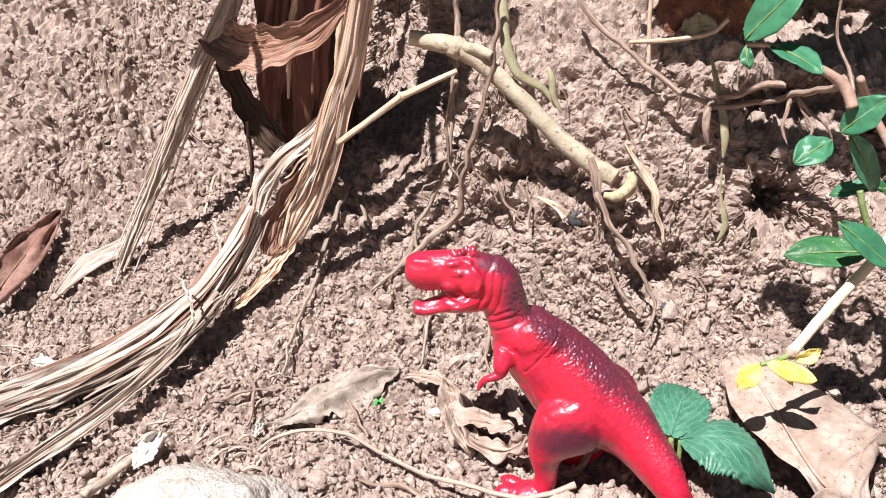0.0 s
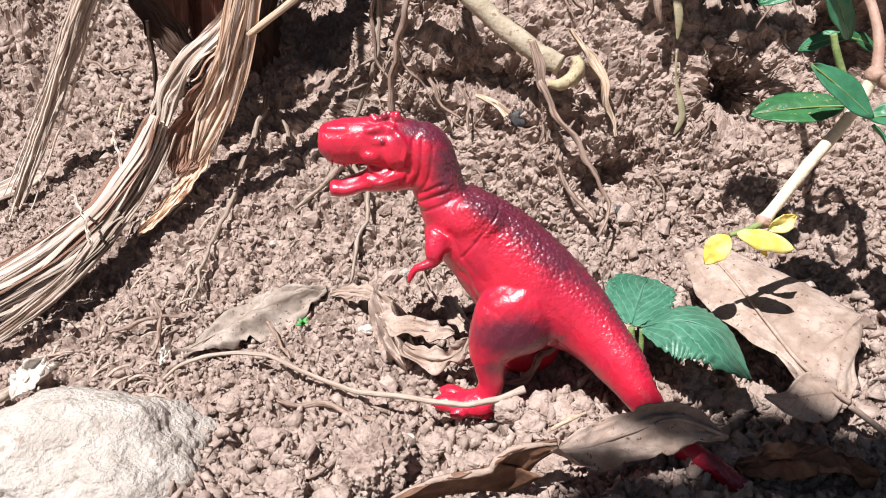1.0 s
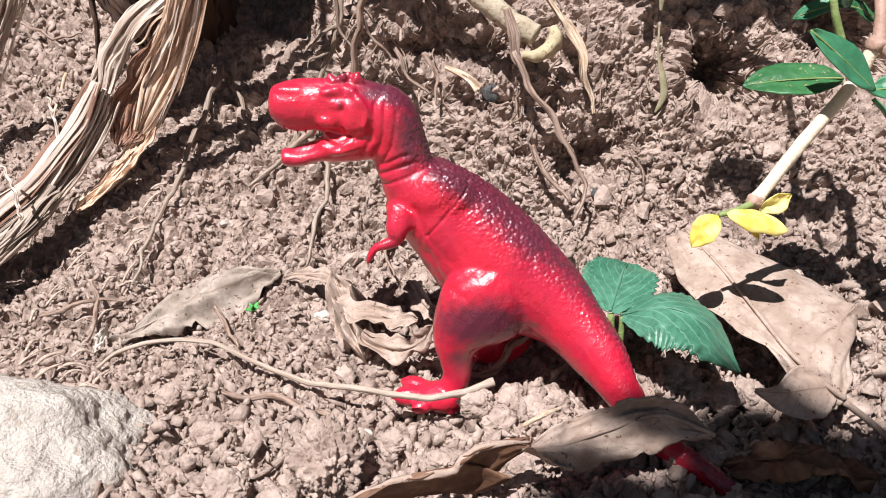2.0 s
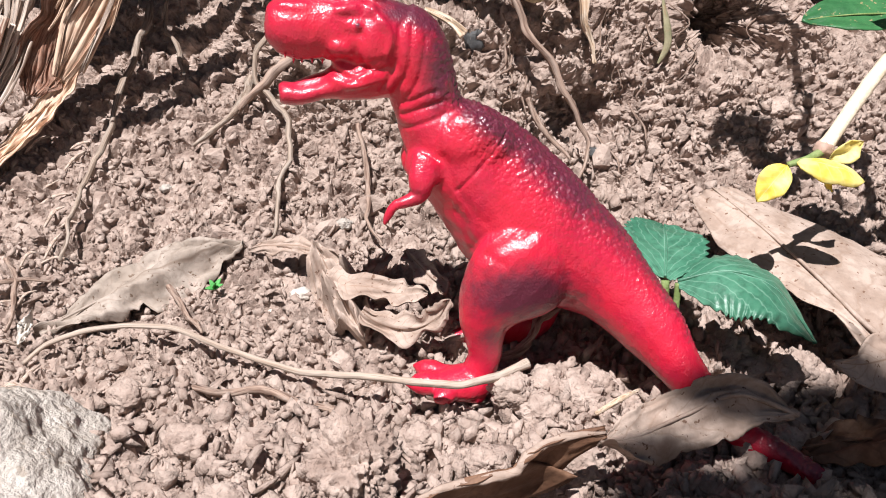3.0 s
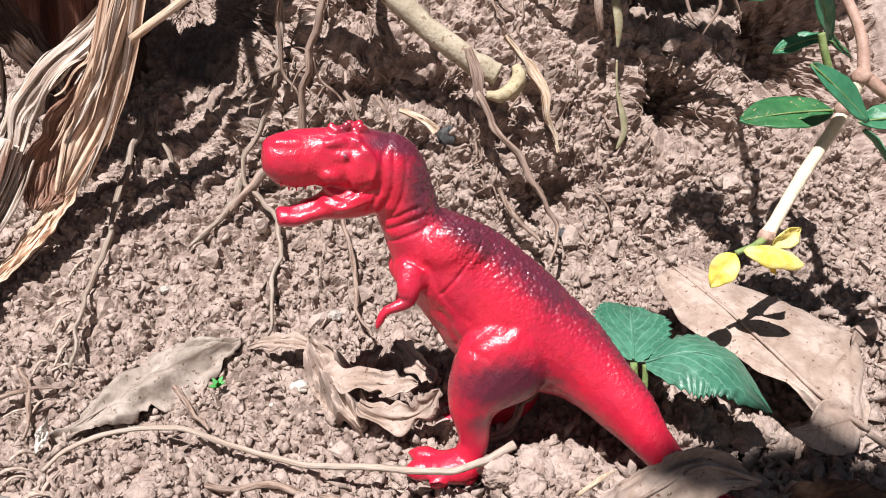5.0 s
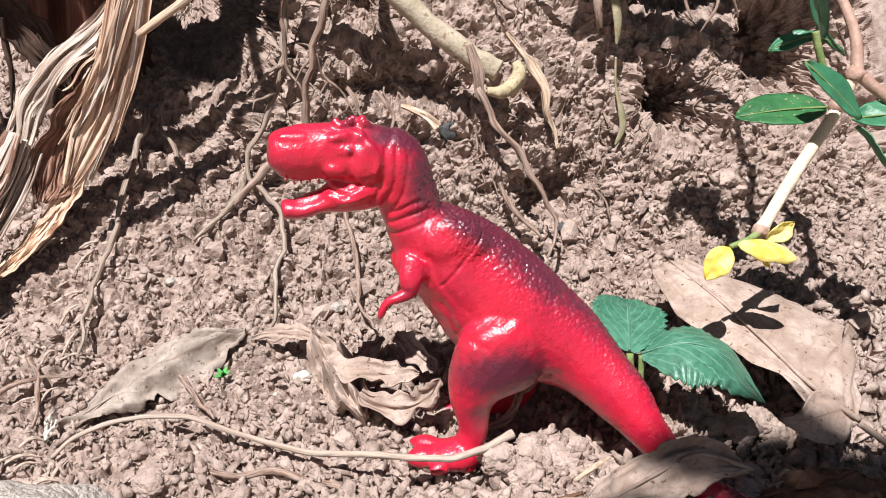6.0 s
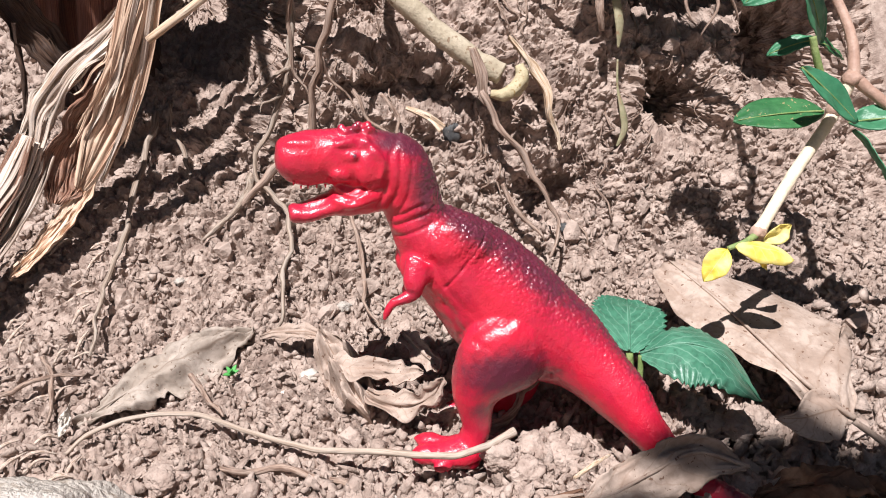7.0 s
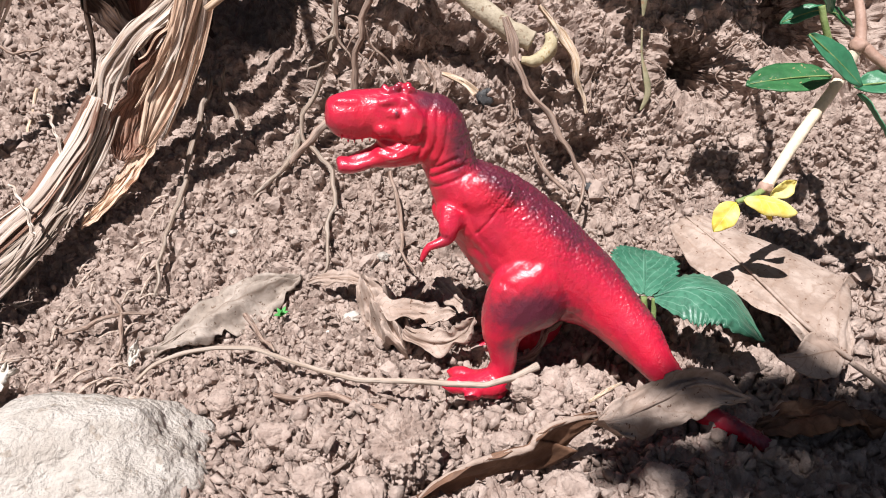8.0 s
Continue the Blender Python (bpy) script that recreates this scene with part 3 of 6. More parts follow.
# ---- the toy ----
def build_toy():
    bm = bmesh.new()

    def loft(rows, sides=18, upright=False):
        """rows: centre, half height, half width."""
        cs = [Vector(r[:3]) for r in rows]
        rings = []
        for k, r in enumerate(rows):
            d = (cs[min(k + 1, len(cs) - 1)] - cs[max(k - 1, 0)]).normalized()
            lat = Vector((-d.y, d.x, 0))
            lat = lat.normalized() if not upright else Vector((0, -1, 0))
            up = lat.cross(d).normalized()
            lat = d.cross(up).normalized()
            rings.append([bm.verts.new(cs[k] + up * (r[3] * math.cos(q)) + lat * (r[4] * math.sin(q))) for q in [2 * math.pi * j / sides for j in range(sides)]])
        for a, b in zip(rings, rings[1:]):
            for j in range(sides):
                bm.faces.new((a[j], a[(j + 1) % sides], b[(j + 1) % sides], b[j]))
        bm.faces.new(rings[0][::-1]), bm.faces.new(rings[-1])

    def dense(rows, n):
        return [tuple(r) for r in resample(rows, n)]

    def ball(at, radii, turn=0.0, axis="Y"):
        m = Matrix.Translation(at) @ Matrix.Rotation(radians(turn), 4, axis) @ Matrix.Diagonal((*radii, 1))
        bmesh.ops.create_icosphere(bm, subdivisions=3, radius=1, matrix=m)

    # trunk and tail
    loft(dense([(0.0165, 0.3117, 0.1155, 0.0100, 0.0085), (0.0205, 0.3116, 0.1125, 0.0104, 0.0088), (0.0240, 0.3115, 0.1050, 0.0090, 0.0080), (0.0275, 0.3114, 0.0955, 0.0092, 0.0082),
                (0.0337, 0.3113, 0.0880, 0.0138, 0.0115), (0.0449, 0.3110, 0.0771, 0.0172, 0.0150), (0.0579, 0.3069, 0.0635, 0.0192, 0.0158), (0.0725, 0.3000, 0.0552, 0.0145, 0.0125),
                (0.0800, 0.2930, 0.0490, 0.0108, 0.0096), (0.0872, 0.2850, 0.0411, 0.0088, 0.0078), (0.0925, 0.2773, 0.0332, 0.0061, 0.0056), (0.1018, 0.2665, 0.0225, 0.0043, 0.0041),
                (0.1115, 0.2555, 0.0188, 0.0034, 0.0034), (0.1168, 0.2465, 0.0178, 0.0020, 0.0020)], 44), 26)
    # upper skull, blunt in front
    loft(dense([(-0.0151, 0.3119, 0.1177, 0.0024, 0.0030), (-0.0144, 0.3119, 0.1177, 0.0044, 0.0048), (-0.0126, 0.3119, 0.1178, 0.0062, 0.0062), (-0.0098, 0.3119, 0.1177, 0.0073, 0.0070), (-0.0060, 0.3119, 0.1176, 0.0081, 0.0073), (-0.0010, 0.3119, 0.1179, 0.0079, 0.0074),
                (0.0035, 0.3118, 0.1176, 0.0084, 0.0078), (0.0105, 0.3117, 0.1160, 0.0098, 0.0084), (0.0180, 0.3117, 0.1140, 0.0100, 0.0086), (0.0215, 0.3117, 0.1130, 0.0085, 0.0075)], 34), 24)
    # lower jaw
    loft(dense([(-0.0120, 0.3119, 0.1014, 0.0016, 0.0026), (-0.0112, 0.3119, 0.1014, 0.0028, 0.0040), (-0.0065, 0.3119, 0.1012, 0.0029, 0.0050), (-0.0012, 0.3119, 0.1027, 0.0028, 0.0058), (0.0025, 0.3118, 0.1040, 0.0044, 0.0066),
                (0.0090, 0.3118, 0.1058, 0.0062, 0.0072), (0.0150, 0.3117, 0.1075, 0.0070, 0.0078), (0.0190, 0.3117, 0.1090, 0.0060, 0.0070)], 26), 18)
    ball((0.0062, 0.3118, 0.1090), (0.0050, 0.0064, 0.0046), -10)                     # corner of the mouth
    loft(dense([(-0.0085, 0.3118, 0.1034, 0.0007, 0.0016), (-0.0060, 0.3118, 0.1040, 0.0012, 0.0026), (0.0, 0.3118, 0.1056, 0.0014, 0.0032), (0.0060, 0.3118, 0.1075, 0.0018, 0.0034)], 10), 12)   # tongue
    ball((0.0600, 0.3185, 0.0365), (0.0125, 0.0075, 0.0140), 12)                      # inner side of the far thigh
    for s in (-1, 1):
        Y = 0.3118 + s * 0.0001
        ball((0.0050, Y + s * 0.0042, 0.1215), (0.0060, 0.0030, 0.0024), 6)         # brow
        ball((0.0064, Y + s * 0.0062, 0.1190), (0.0016, 0.0015, 0.0014))             # eye
        ball((0.0030, Y + s * 0.0058, 0.1135), (0.0038, 0.0022, 0.0026), 20)        # cheek
        ball((0.0110, Y + s * 0.0075, 0.1150), (0.0040, 0.0020, 0.0058), 10)        # temple
        ball((0.0085, Y + s * 0.0066, 0.1058), (0.0060, 0.0022, 0.0016), -22)       # jaw muscle
        ball((-0.0068, Y + s * 0.0034, 0.1222), (0.0062, 0.0026, 0.0022), 4)        # ridge of the nose
        # thigh, shin and foot
        dx, dy = (0.0, 0.0) if s < 0 else (0.017, 0.0005)
        y0 = 0.3110 + s * 0.0128 + dy
        loft(dense([(0.0600 + dx, y0 + 0.004 * -s - 0.002, 0.0640, 0.0080, 0.0050), (0.0570 + dx, y0 - s * 0.001 - 0.002, 0.0610, 0.0135, 0.0080), (0.0505 + dx, y0 - 0.001, 0.0548, 0.0150, 0.0088),
                    (0.0450 + dx, y0, 0.0475, 0.0112, 0.0082), (0.0425 + dx, y0, 0.0415, 0.0078, 0.0066), (0.0425 + dx, y0, 0.0365, 0.0058, 0.0055), (0.0430 + dx, y0, 0.0305, 0.0048, 0.0048),
                    (0.0418 + dx, y0, 0.0262, 0.0048, 0.0048), (0.0400 + dx, y0, 0.0220, 0.0052, 0.0056), (0.0395 + dx, y0, 0.0180, 0.0044, 0.0052)], 36), 18, True)
        ball((0.0375 + dx, y0, 0.0222), (0.0088, 0.0066, 0.0050))
        for tx, ty, r in ((-0.0150, 0.0085, 0.0030), (-0.0185, 0.0010, 0.0033), (-0.0125, -0.0062, 0.0026)):
            a, b = Vector((0.0385 + dx, y0, 0.0222)), Vector((0.0405 + dx + tx, y0 + ty, 0.0222 + 0.18 * ty))
            loft([(*a.lerp(b, u), r * h, r * h * 1.1) for u, h in ((0, 1.2), (0.35, 1.15), (0.5, 0.95), (0.7, 1.1), (0.88, 0.9), (1.0, 0.45), (1.08, 0.12))], 12)
        # arm
        ya = 0.3113 + s * 0.0098
        sx = 0.0 if s < 0 else 0.010
        loft(dense([(0.0265 + sx, ya - s * 0.002, 0.0850, 0.0060, 0.0030), (0.0237 + sx, ya, 0.0806, 0.0038, 0.0030), (0.0232 + sx, ya, 0.0770, 0.0026, 0.0024), (0.0200 + sx, ya + s * 0.0004, 0.0754, 0.0017, 0.0018),
                    (0.0165 + sx, ya, 0.0740, 0.0014, 0.0015), (0.0148 + sx, ya, 0.0712, 0.0012, 0.0014), (0.0139 + sx, ya, 0.0688, 0.0004, 0.0006)], 18), 12, True)
        ball((0.0385, 0.3113 + s * 0.0080, 0.0880), (0.0125, 0.0052, 0.0095), 38)    # shoulder
        ball((0.0268, 0.3113 + s * 0.0035, 0.0845), (0.0062, 0.0055, 0.0075), 20)    # breast
    rnd = random.Random(4)
    for k in range(24):
        ball((0.0078 + rnd.uniform(-0.0045, 0.0050), 0.3110 + rnd.uniform(-0.0034, 0.0034), 0.1250 + rnd.uniform(-0.0008, 0.0018)), (0.0013, 0.0012, 0.0014))
    me = bpy.data.meshes.new("raw_toy")
    bmesh.ops.recalc_face_normals(bm, faces=bm.faces)
    bm.to_mesh(me)
    bm.free()
    raw = new("raw_toy", me)
    rem = raw.modifiers.new("remesh", "REMESH")
    rem.mode, rem.voxel_size, rem.use_smooth_shade = "VOXEL", 0.0005, True
    sm = raw.modifiers.new("smooth", "SMOOTH")
    sm.factor, sm.iterations = 0.5, 6
    made = bpy.data.meshes.new_from_object(raw.evaluated_get(bpy.context.evaluated_depsgraph_get()))
    bpy.data.objects.remove(raw)
    n = len(made.vertices)
    co = np.empty(n * 3)
    made.vertices.foreach_get("co", co)
    nr = np.empty(n * 3)
    made.vertex_normals.foreach_get("vector", nr)
    co, nr = co.reshape(-1, 3), nr.reshape(-1, 3)
    # the line of the back, and how far along and round it each point lies
    line = resample([(0.003, 0.118), (0.0205, 0.1125), (0.0255, 0.098), (0.0337, 0.088), (0.0449, 0.0771), (0.0579, 0.0635), (0.0725, 0.0552), (0.0881, 0.0411), (0.104, 0.022), (0.1165, 0.014)], 160)
    d = np.hypot(co[:, None, 0] - line[None, :, 0], co[:, None, 1 + 1] - line[None, :, 1])
    k = d.argmin(1)
    tang = np.gradient(line, axis=0)
    tang /= np.linalg.norm(tang, axis=1)[:, None]
    above = (co[:, 0] - line[k, 0]) * -tang[k, 1] + (co[:, 2] - line[k, 1]) * tang[k, 0]
    wide = np.interp(k, [0, 20, 50, 75, 95, 120, 140, 159], [0.0090, 0.0104, 0.011, 0.0172, 0.019, 0.0105, 0.006, 0.002])
    rel = above / wide
    air = np.clip((rel - 0.26) / 0.55, 0, 1) * np.interp(k, [0, 7, 14, 95, 125, 159], [0.0, 0.5, 1.1, 1, 0.75, 0.75])
    spot = lambda c, r: np.exp(-(((co[:, 0] - c[0]) / r[0]) ** 2 + ((co[:, 2] - c[1]) / r[1]) ** 2))
    air = np.maximum(air, 1.25 * spot((0.0500, 0.0520), (0.0175, 0.0090)) * (np.abs(co[:, 1] - 0.311) > 0.006))
    air = np.maximum(air, 0.7 * spot((0.0425, 0.0390), (0.0050, 0.006)))
    air = np.maximum(air, 1.1 * spot((0.0285, 0.1100), (0.0062, 0.0135)))
    air = np.maximum(air, 1.1 * spot((0.0185, 0.1235), (0.0085, 0.0046)))
    air = np.maximum(air, 0.75 * spot((0.0085, 0.1265), (0.006, 0.0028)))
    air = np.maximum(air, 1.2 * spot((0.0066, 0.1192), (0.0007, 0.0007)))
    air = np.maximum(air, 0.55 * spot((0.021, 0.077), (0.004, 0.004)))
    # wrinkles across the neck and flank, scales along the back
    wr = np.sin(k * 0.55 + 900 * (co[:, 1] - 0.3) + 3 * smooth_field(co, 0.012, 41))
    body = np.clip((k - 22) / 10, 0, 1) * np.clip((110 - k) / 20, 0, 1) * (rel < 0.7) * np.clip((co[:, 2] - 0.05) / 0.01, 0, 1)
    co += nr * (0.00026 * wr * body * (0.5 + 0.5 * smooth_field(co, 0.02, 45)))[:, None]
    co += nr * (0.00018 * smooth_field(co, 0.0090, 42) + 0.00006 * smooth_field(co, 0.0024, 43) + 0.00006 * smooth_field(co, 0.0012, 44))[:, None]
    _, _, es = cell_field(co, 0.0019, 51)
    back = np.clip((rel - 0.30) / 0.4, 0, 1) * np.clip((k - 14) / 10, 0, 1)
    co += nr * (0.00060 * np.sqrt(np.clip(es / 0.4, 0, 1)) * back)[:, None]
    # folds and ridges of the face, neck and thigh: (x, z) points, height, half width
    cheek = np.clip((np.abs(nr[:, 1]) - 0.15) / 0.4, 0, 1)
    for pts, high, half in (([(0.0020, 0.1223), (0.0069, 0.1236), (0.0104, 0.1229)], 0.0007, 0.0010), ([(0.0012, 0.1196), (0.0035, 0.1172), (0.0075, 0.1170)], -0.0003, 0.0009), ([(0.0066, 0.1190), (0.0070, 0.1189)], 0.0008, 0.0008), ([(0.0040, 0.1209), (0.0070, 0.1212), (0.0100, 0.1206)], -0.0003, 0.0008), ([(-0.0125, 0.1115), (-0.0080, 0.1105), (-0.0020, 0.1115)], 0.0005, 0.0007),
                            ([(0.0103, 0.1223), (0.0144, 0.1176), (0.0137, 0.1128)], 0.0010, 0.0011), ([(0.0018, 0.1141), (0.0030, 0.1136)], 0.0006, 0.0017), ([(-0.0002, 0.1110), (0.0025, 0.1089), (0.0066, 0.1069), (0.0109, 0.1086), (0.0137, 0.1106)], 0.0008, 0.0008),
                            ([(0.0025, 0.1112), (0.0066, 0.1094), (0.0105, 0.1106)], -0.0006, 0.0008), ([(0.0010, 0.1058), (0.0066, 0.1046), (0.0129, 0.1062)], 0.0005, 0.0008), ([(0.0169, 0.1190), (0.0162, 0.1100), (0.0130, 0.1036)], -0.0006, 0.0007),
                            ([(0.0201, 0.1196), (0.0191, 0.1085), (0.0165, 0.1030)], -0.0005, 0.0006), ([(0.0236, 0.1169), (0.0220, 0.1063), (0.0190, 0.1010)], -0.0005, 0.0006), ([(0.0188, 0.0998), (0.0238, 0.1025), (0.0269, 0.1033)], -0.0006, 0.0006),
                            ([(0.0188, 0.0968), (0.0247, 0.0996), (0.0288, 0.1009)], -0.0006, 0.0006), ([(0.0192, 0.0930), (0.0239, 0.0952), (0.0295, 0.0978)], -0.0005, 0.0006), ([(0.0365, 0.0600), (0.0446, 0.0658), (0.0513, 0.0689)], -0.0006, 0.0014),
                            ([(0.0475, 0.0408), (0.0568, 0.0440), (0.0645, 0.0485)], -0.0008, 0.0012), ([(0.0330, 0.0720), (0.0380, 0.0640), (0.0440, 0.0610)], -0.0003, 0.0010), ([(0.0300, 0.0760), (0.0360, 0.0690)], -0.0002, 0.0008), ([(0.0290, 0.0870), (0.0330, 0.0780), (0.0400, 0.0700)], -0.0003, 0.0010)):
        way = resample(pts, 24)
        d2 = np.min((co[:, None, 0] - way[None, :, 0]) ** 2 + (co[:, None, 2] - way[None, :, 1]) ** 2, axis=1)
        co += nr * (high * np.exp(-d2 / half ** 2) * cheek)[:, None]
    seam = np.abs((co[:, 0] - 0.0474) * 0.776 - (co[:, 2] - 0.0964) * 0.631)
    co -= nr * (0.0005 * np.exp(-(seam / 0.00035) ** 2) * (co[:, 2] > 0.078) * (co[:, 2] < 0.1) * (co[:, 0] > 0.03))[:, None]
    made.vertices.foreach_set("co", co.ravel())
    layer = made.attributes.new("airbrush", "FLOAT", "POINT")
    layer.data.foreach_set("value", air.astype(np.float32))
    layer = made.attributes.new("scaly", "FLOAT", "POINT")
    layer.data.foreach_set("value", (np.clip((rel + 0.1) / 0.6, 0, 1) * np.interp(k, [10, 20, 60, 90, 120], [0, 0.7, 1, 0.6, 0.25])).astype(np.float32))
    b2 = bmesh.new()
    b2.from_mesh(made)
    for s in (-1, 1):
        for x, up in ((-0.0105, 1), (-0.0085, 1), (-0.0065, 1), (-0.0040, 1), (-0.0015, 1)):
            z = 0.1099 if x > -0.009 else 0.1111
            m = Matrix.Translation((x, 0.3119 + s * 0.0040, z)) @ Matrix.Rotation(math.pi if up else 0, 4, "X")
            for v in bmesh.ops.create_cone(b2, segments=6, radius1=0.0004, radius2=0.0001, depth=0.0011, matrix=m)["verts"]:
                for f in v.link_faces:
                    f.material_index = 1
    b2.to_mesh(made)
    b2.free()
    made.name = "toy_dinosaur"
    made.materials.clear()
    made.materials.append(TOY), made.materials.append(TOOTH)
    made.polygons.foreach_set("use_smooth", [True] * len(made.polygons))
    return tagged(new("toy_dinosaur", made), "glossy red plastic toy dinosaur with dark airbrushed back, standing on soil", "toy")


build_toy()
# ---- stones and large clods ----
def stone(name, at, radii, seed, material, label, category, group="", **shape):
    ob = mesh_object(name, lump(at, radii, seed, **shape), material)
    return tagged(ob, label, category, group)


stone("rock", (-0.103, 0.289, 0.005), (0.046, 0.037, 0.0285), 3, ROCK, "pale grey rough pitted rock half sunk in soil", "rock", sub=6, amp=0.16, freq=1.5, fine=0.05, facet=True)
stone("soil_lump", (0.002, 0.264, 0.020), (0.0110, 0.0105, 0.0140), 5, CLOD, "large rounded lump of dry brown soil", "soil lump", "large soil lumps", sub=6, amp=0.25, freq=1.9, fine=0.22, facet=True)
for k, (x, y, z, r) in enumerate(((0.049, 0.290, 0.0235, 0.0066), (0.0605, 0.294, 0.0215, 0.0070), (0.0735, 0.294, 0.0205, 0.0078), (0.083, 0.290, 0.0150, 0.0066), (0.068, 0.288, 0.0205, 0.0078), (0.056, 0.284, 0.0190, 0.0070), (0.0935, 0.289, 0.0190, 0.0070), (0.113, 0.290, 0.030, 0.0085),
                                  (0.104, 0.281, 0.024, 0.0060), (0.1190, 0.2950, 0.0270, 0.0072), (0.1255, 0.2890, 0.0235, 0.0060), (0.1385, 0.2880, 0.0250, 0.0070), (0.1425, 0.2820, 0.0225, 0.0055), (0.128, 0.282, 0.027, 0.0070), (0.187, 0.392, 0.081, 0.0070), (0.131, 0.407, 0.078, 0.0048), (0.150, 0.345, 0.053, 0.0068),
                                  (-0.028, 0.262, 0.014, 0.0075), (-0.012, 0.252, 0.013, 0.0085), (-0.037, 0.292, 0.014, 0.0070), (0.036, 0.268, 0.016, 0.0062), (0.022, 0.283, 0.015, 0.0050),
                                  (0.060, 0.262, 0.016, 0.0070), (0.075, 0.236, 0.016, 0.0085), (0.047, 0.240, 0.015, 0.0085), (0.118, 0.262, 0.018, 0.0060), (-0.055, 0.318, 0.014, 0.0060))):
    stone("soil_lump", (x, y, z), (r, r * 0.9, r * 0.8), 20 + k, CLOD, "crumbly lump of dry brown soil", "soil lump", "soil lumps", sub=5, amp=0.26, freq=2.0, fine=0.12, turn=k * 1.3, facet=True)
for k, (x, y, r, m, label) in enumerate(((-0.004, 0.356, 0.0030, WHITE, "small pale pebble on soil"), (0.014, 0.388, 0.0030, ROCK, "small tan pebble on soil"), (-0.013, 0.355, 0.0020, WHITE, "tiny white pebble on soil"),
                                         (0.012, 0.287, 0.0024, WHITE, "small white pebble on soil"), (-0.050, 0.420, 0.0022, ROCK, "small tan pebble on soil"), (0.116, 0.400, 0.0034, CHAR, "small black flake of charcoal"))):
    stone("charcoal" if m is CHAR else "pebble", (x, y, soil_z(x, y) + r * 0.4), (r * 1.2, r, r * 0.7), 60 + k, m, label, "charcoal" if m is CHAR else "pebble", "" if m is CHAR else "pebbles", sub=3, amp=0.35, turn=k)
stone("charcoal", (0.0705, 0.428, 0.101), (0.004, 0.003, 0.0055), 71, CHAR, "black crumb of charcoal in the bank", "charcoal", sub=3, amp=0.4)


# ---- roots, twigs and straws ----
def stick(name, pts, radii, material, label, category, group="", side=(), seed=0, rough=0.46, jitter=0.0026, sides=9):
    """One root or twig; side: further branches (points, radii)."""
    slim = 0.64 if name in ("root", "twig") else 1.0
    radii = [r * slim for r in radii]
    if not side:
        return tagged(mesh_object(name, tube(pts, radii, sides, rough, seed, jitter=jitter), material), label, category, group)
    ob = thing(name, pts[0], label, category, group)
    part("main_root", tube(pts, radii, sides, rough, seed, jitter=jitter), material, ob)
    for k, (p, r) in enumerate(side):
        part("side_root", tube(p, [v * slim for v in r], 6, rough, seed + k + 1, jitter=jitter), material, ob)
    return ob


G = "roots in the bank"
stick("root", [(0.007, 0.462, 0.170), (0.005, 0.458, 0.150), (0.003, 0.455, 0.131), (-0.008, 0.449, 0.101), (-0.016, 0.443, 0.083), (-0.003, 0.427, 0.068), (-0.008, 0.402, 0.049), (-0.013, 0.377, 0.036)],
      (0.0022, 0.0020, 0.0024, 0.0018, 0.0016, 0.0020, 0.0017, 0.0008), ROOT_GREY, "grey dry forked root hanging down the soil bank", "root", G,
      [([(-0.015, 0.446, 0.085), (-0.024, 0.441, 0.071), (-0.040, 0.431, 0.058)], (0.0032, 0.0026, 0.0012)), ([(0.002, 0.452, 0.128), (-0.006, 0.449, 0.124), (-0.014, 0.450, 0.116)], (0.0016, 0.0012, 0.0005)),
       ([(-0.002, 0.450, 0.118), (-0.009, 0.446, 0.114), (-0.012, 0.444, 0.109)], (0.0012, 0.0008, 0.0003))], 1)
stick("root", [(0.027, 0.424, 0.215), (0.026, 0.424, 0.198), (0.024, 0.424, 0.179), (0.017, 0.426, 0.151), (0.011, 0.432, 0.125), (0.006, 0.438, 0.100), (-0.008, 0.440, 0.086), (-0.022, 0.436, 0.072)],
      (0.0016, 0.0020, 0.0018, 0.0022, 0.0024, 0.0030, 0.0034, 0.0014), ROOT, "reddish-brown dry root running down to the soil", "root", G,
      [([(0.018, 0.427, 0.150), (0.013, 0.432, 0.135), (0.006, 0.438, 0.121)], (0.0013, 0.0010, 0.0004)), ([(0.014, 0.430, 0.135), (0.020, 0.430, 0.122), (0.031, 0.428, 0.110)], (0.0012, 0.0010, 0.0004))], 4)
stick("root", [(0.007, 0.440, 0.215), (0.007, 0.438, 0.200), (0.006, 0.436, 0.177), (0.002, 0.438, 0.150), (0.004, 0.442, 0.130), (0.012, 0.440, 0.112)], (0.0020, 0.0024, 0.0018, 0.0016, 0.0012, 0.0006), ROOT, "thin reddish dry root against the dark hollow", "root", G, (), 8)
stick("root", [(0.024, 0.418, 0.070), (0.024, 0.402, 0.055), (0.022, 0.384, 0.044), (0.025, 0.366, 0.039)], (0.0014, 0.0016, 0.0012, 0.0006), ROOT, "short dry root lying down the slope", "root", G, (), 9)
stick("twig", [(-0.057, 0.490, 0.104), (-0.065, 0.464, 0.083), (-0.074, 0.428, 0.055), (-0.081, 0.404, 0.040), (-0.083, 0.384, 0.030)], (0.0026, 0.0022, 0.0016, 0.0014, 0.0008), ROOT_GREY, "grey weathered twig leaning on the soil slope", "twig", "twigs", (), 10)
stick("twig", [(-0.050, 0.494, 0.108), (-0.052, 0.484, 0.098), (-0.045, 0.468, 0.087), (-0.043, 0.458, 0.078)], (0.0012, 0.0014, 0.0016, 0.0008), ROOT_GREY, "small grey crooked twig on the slope", "twig", "twigs", (), 11)
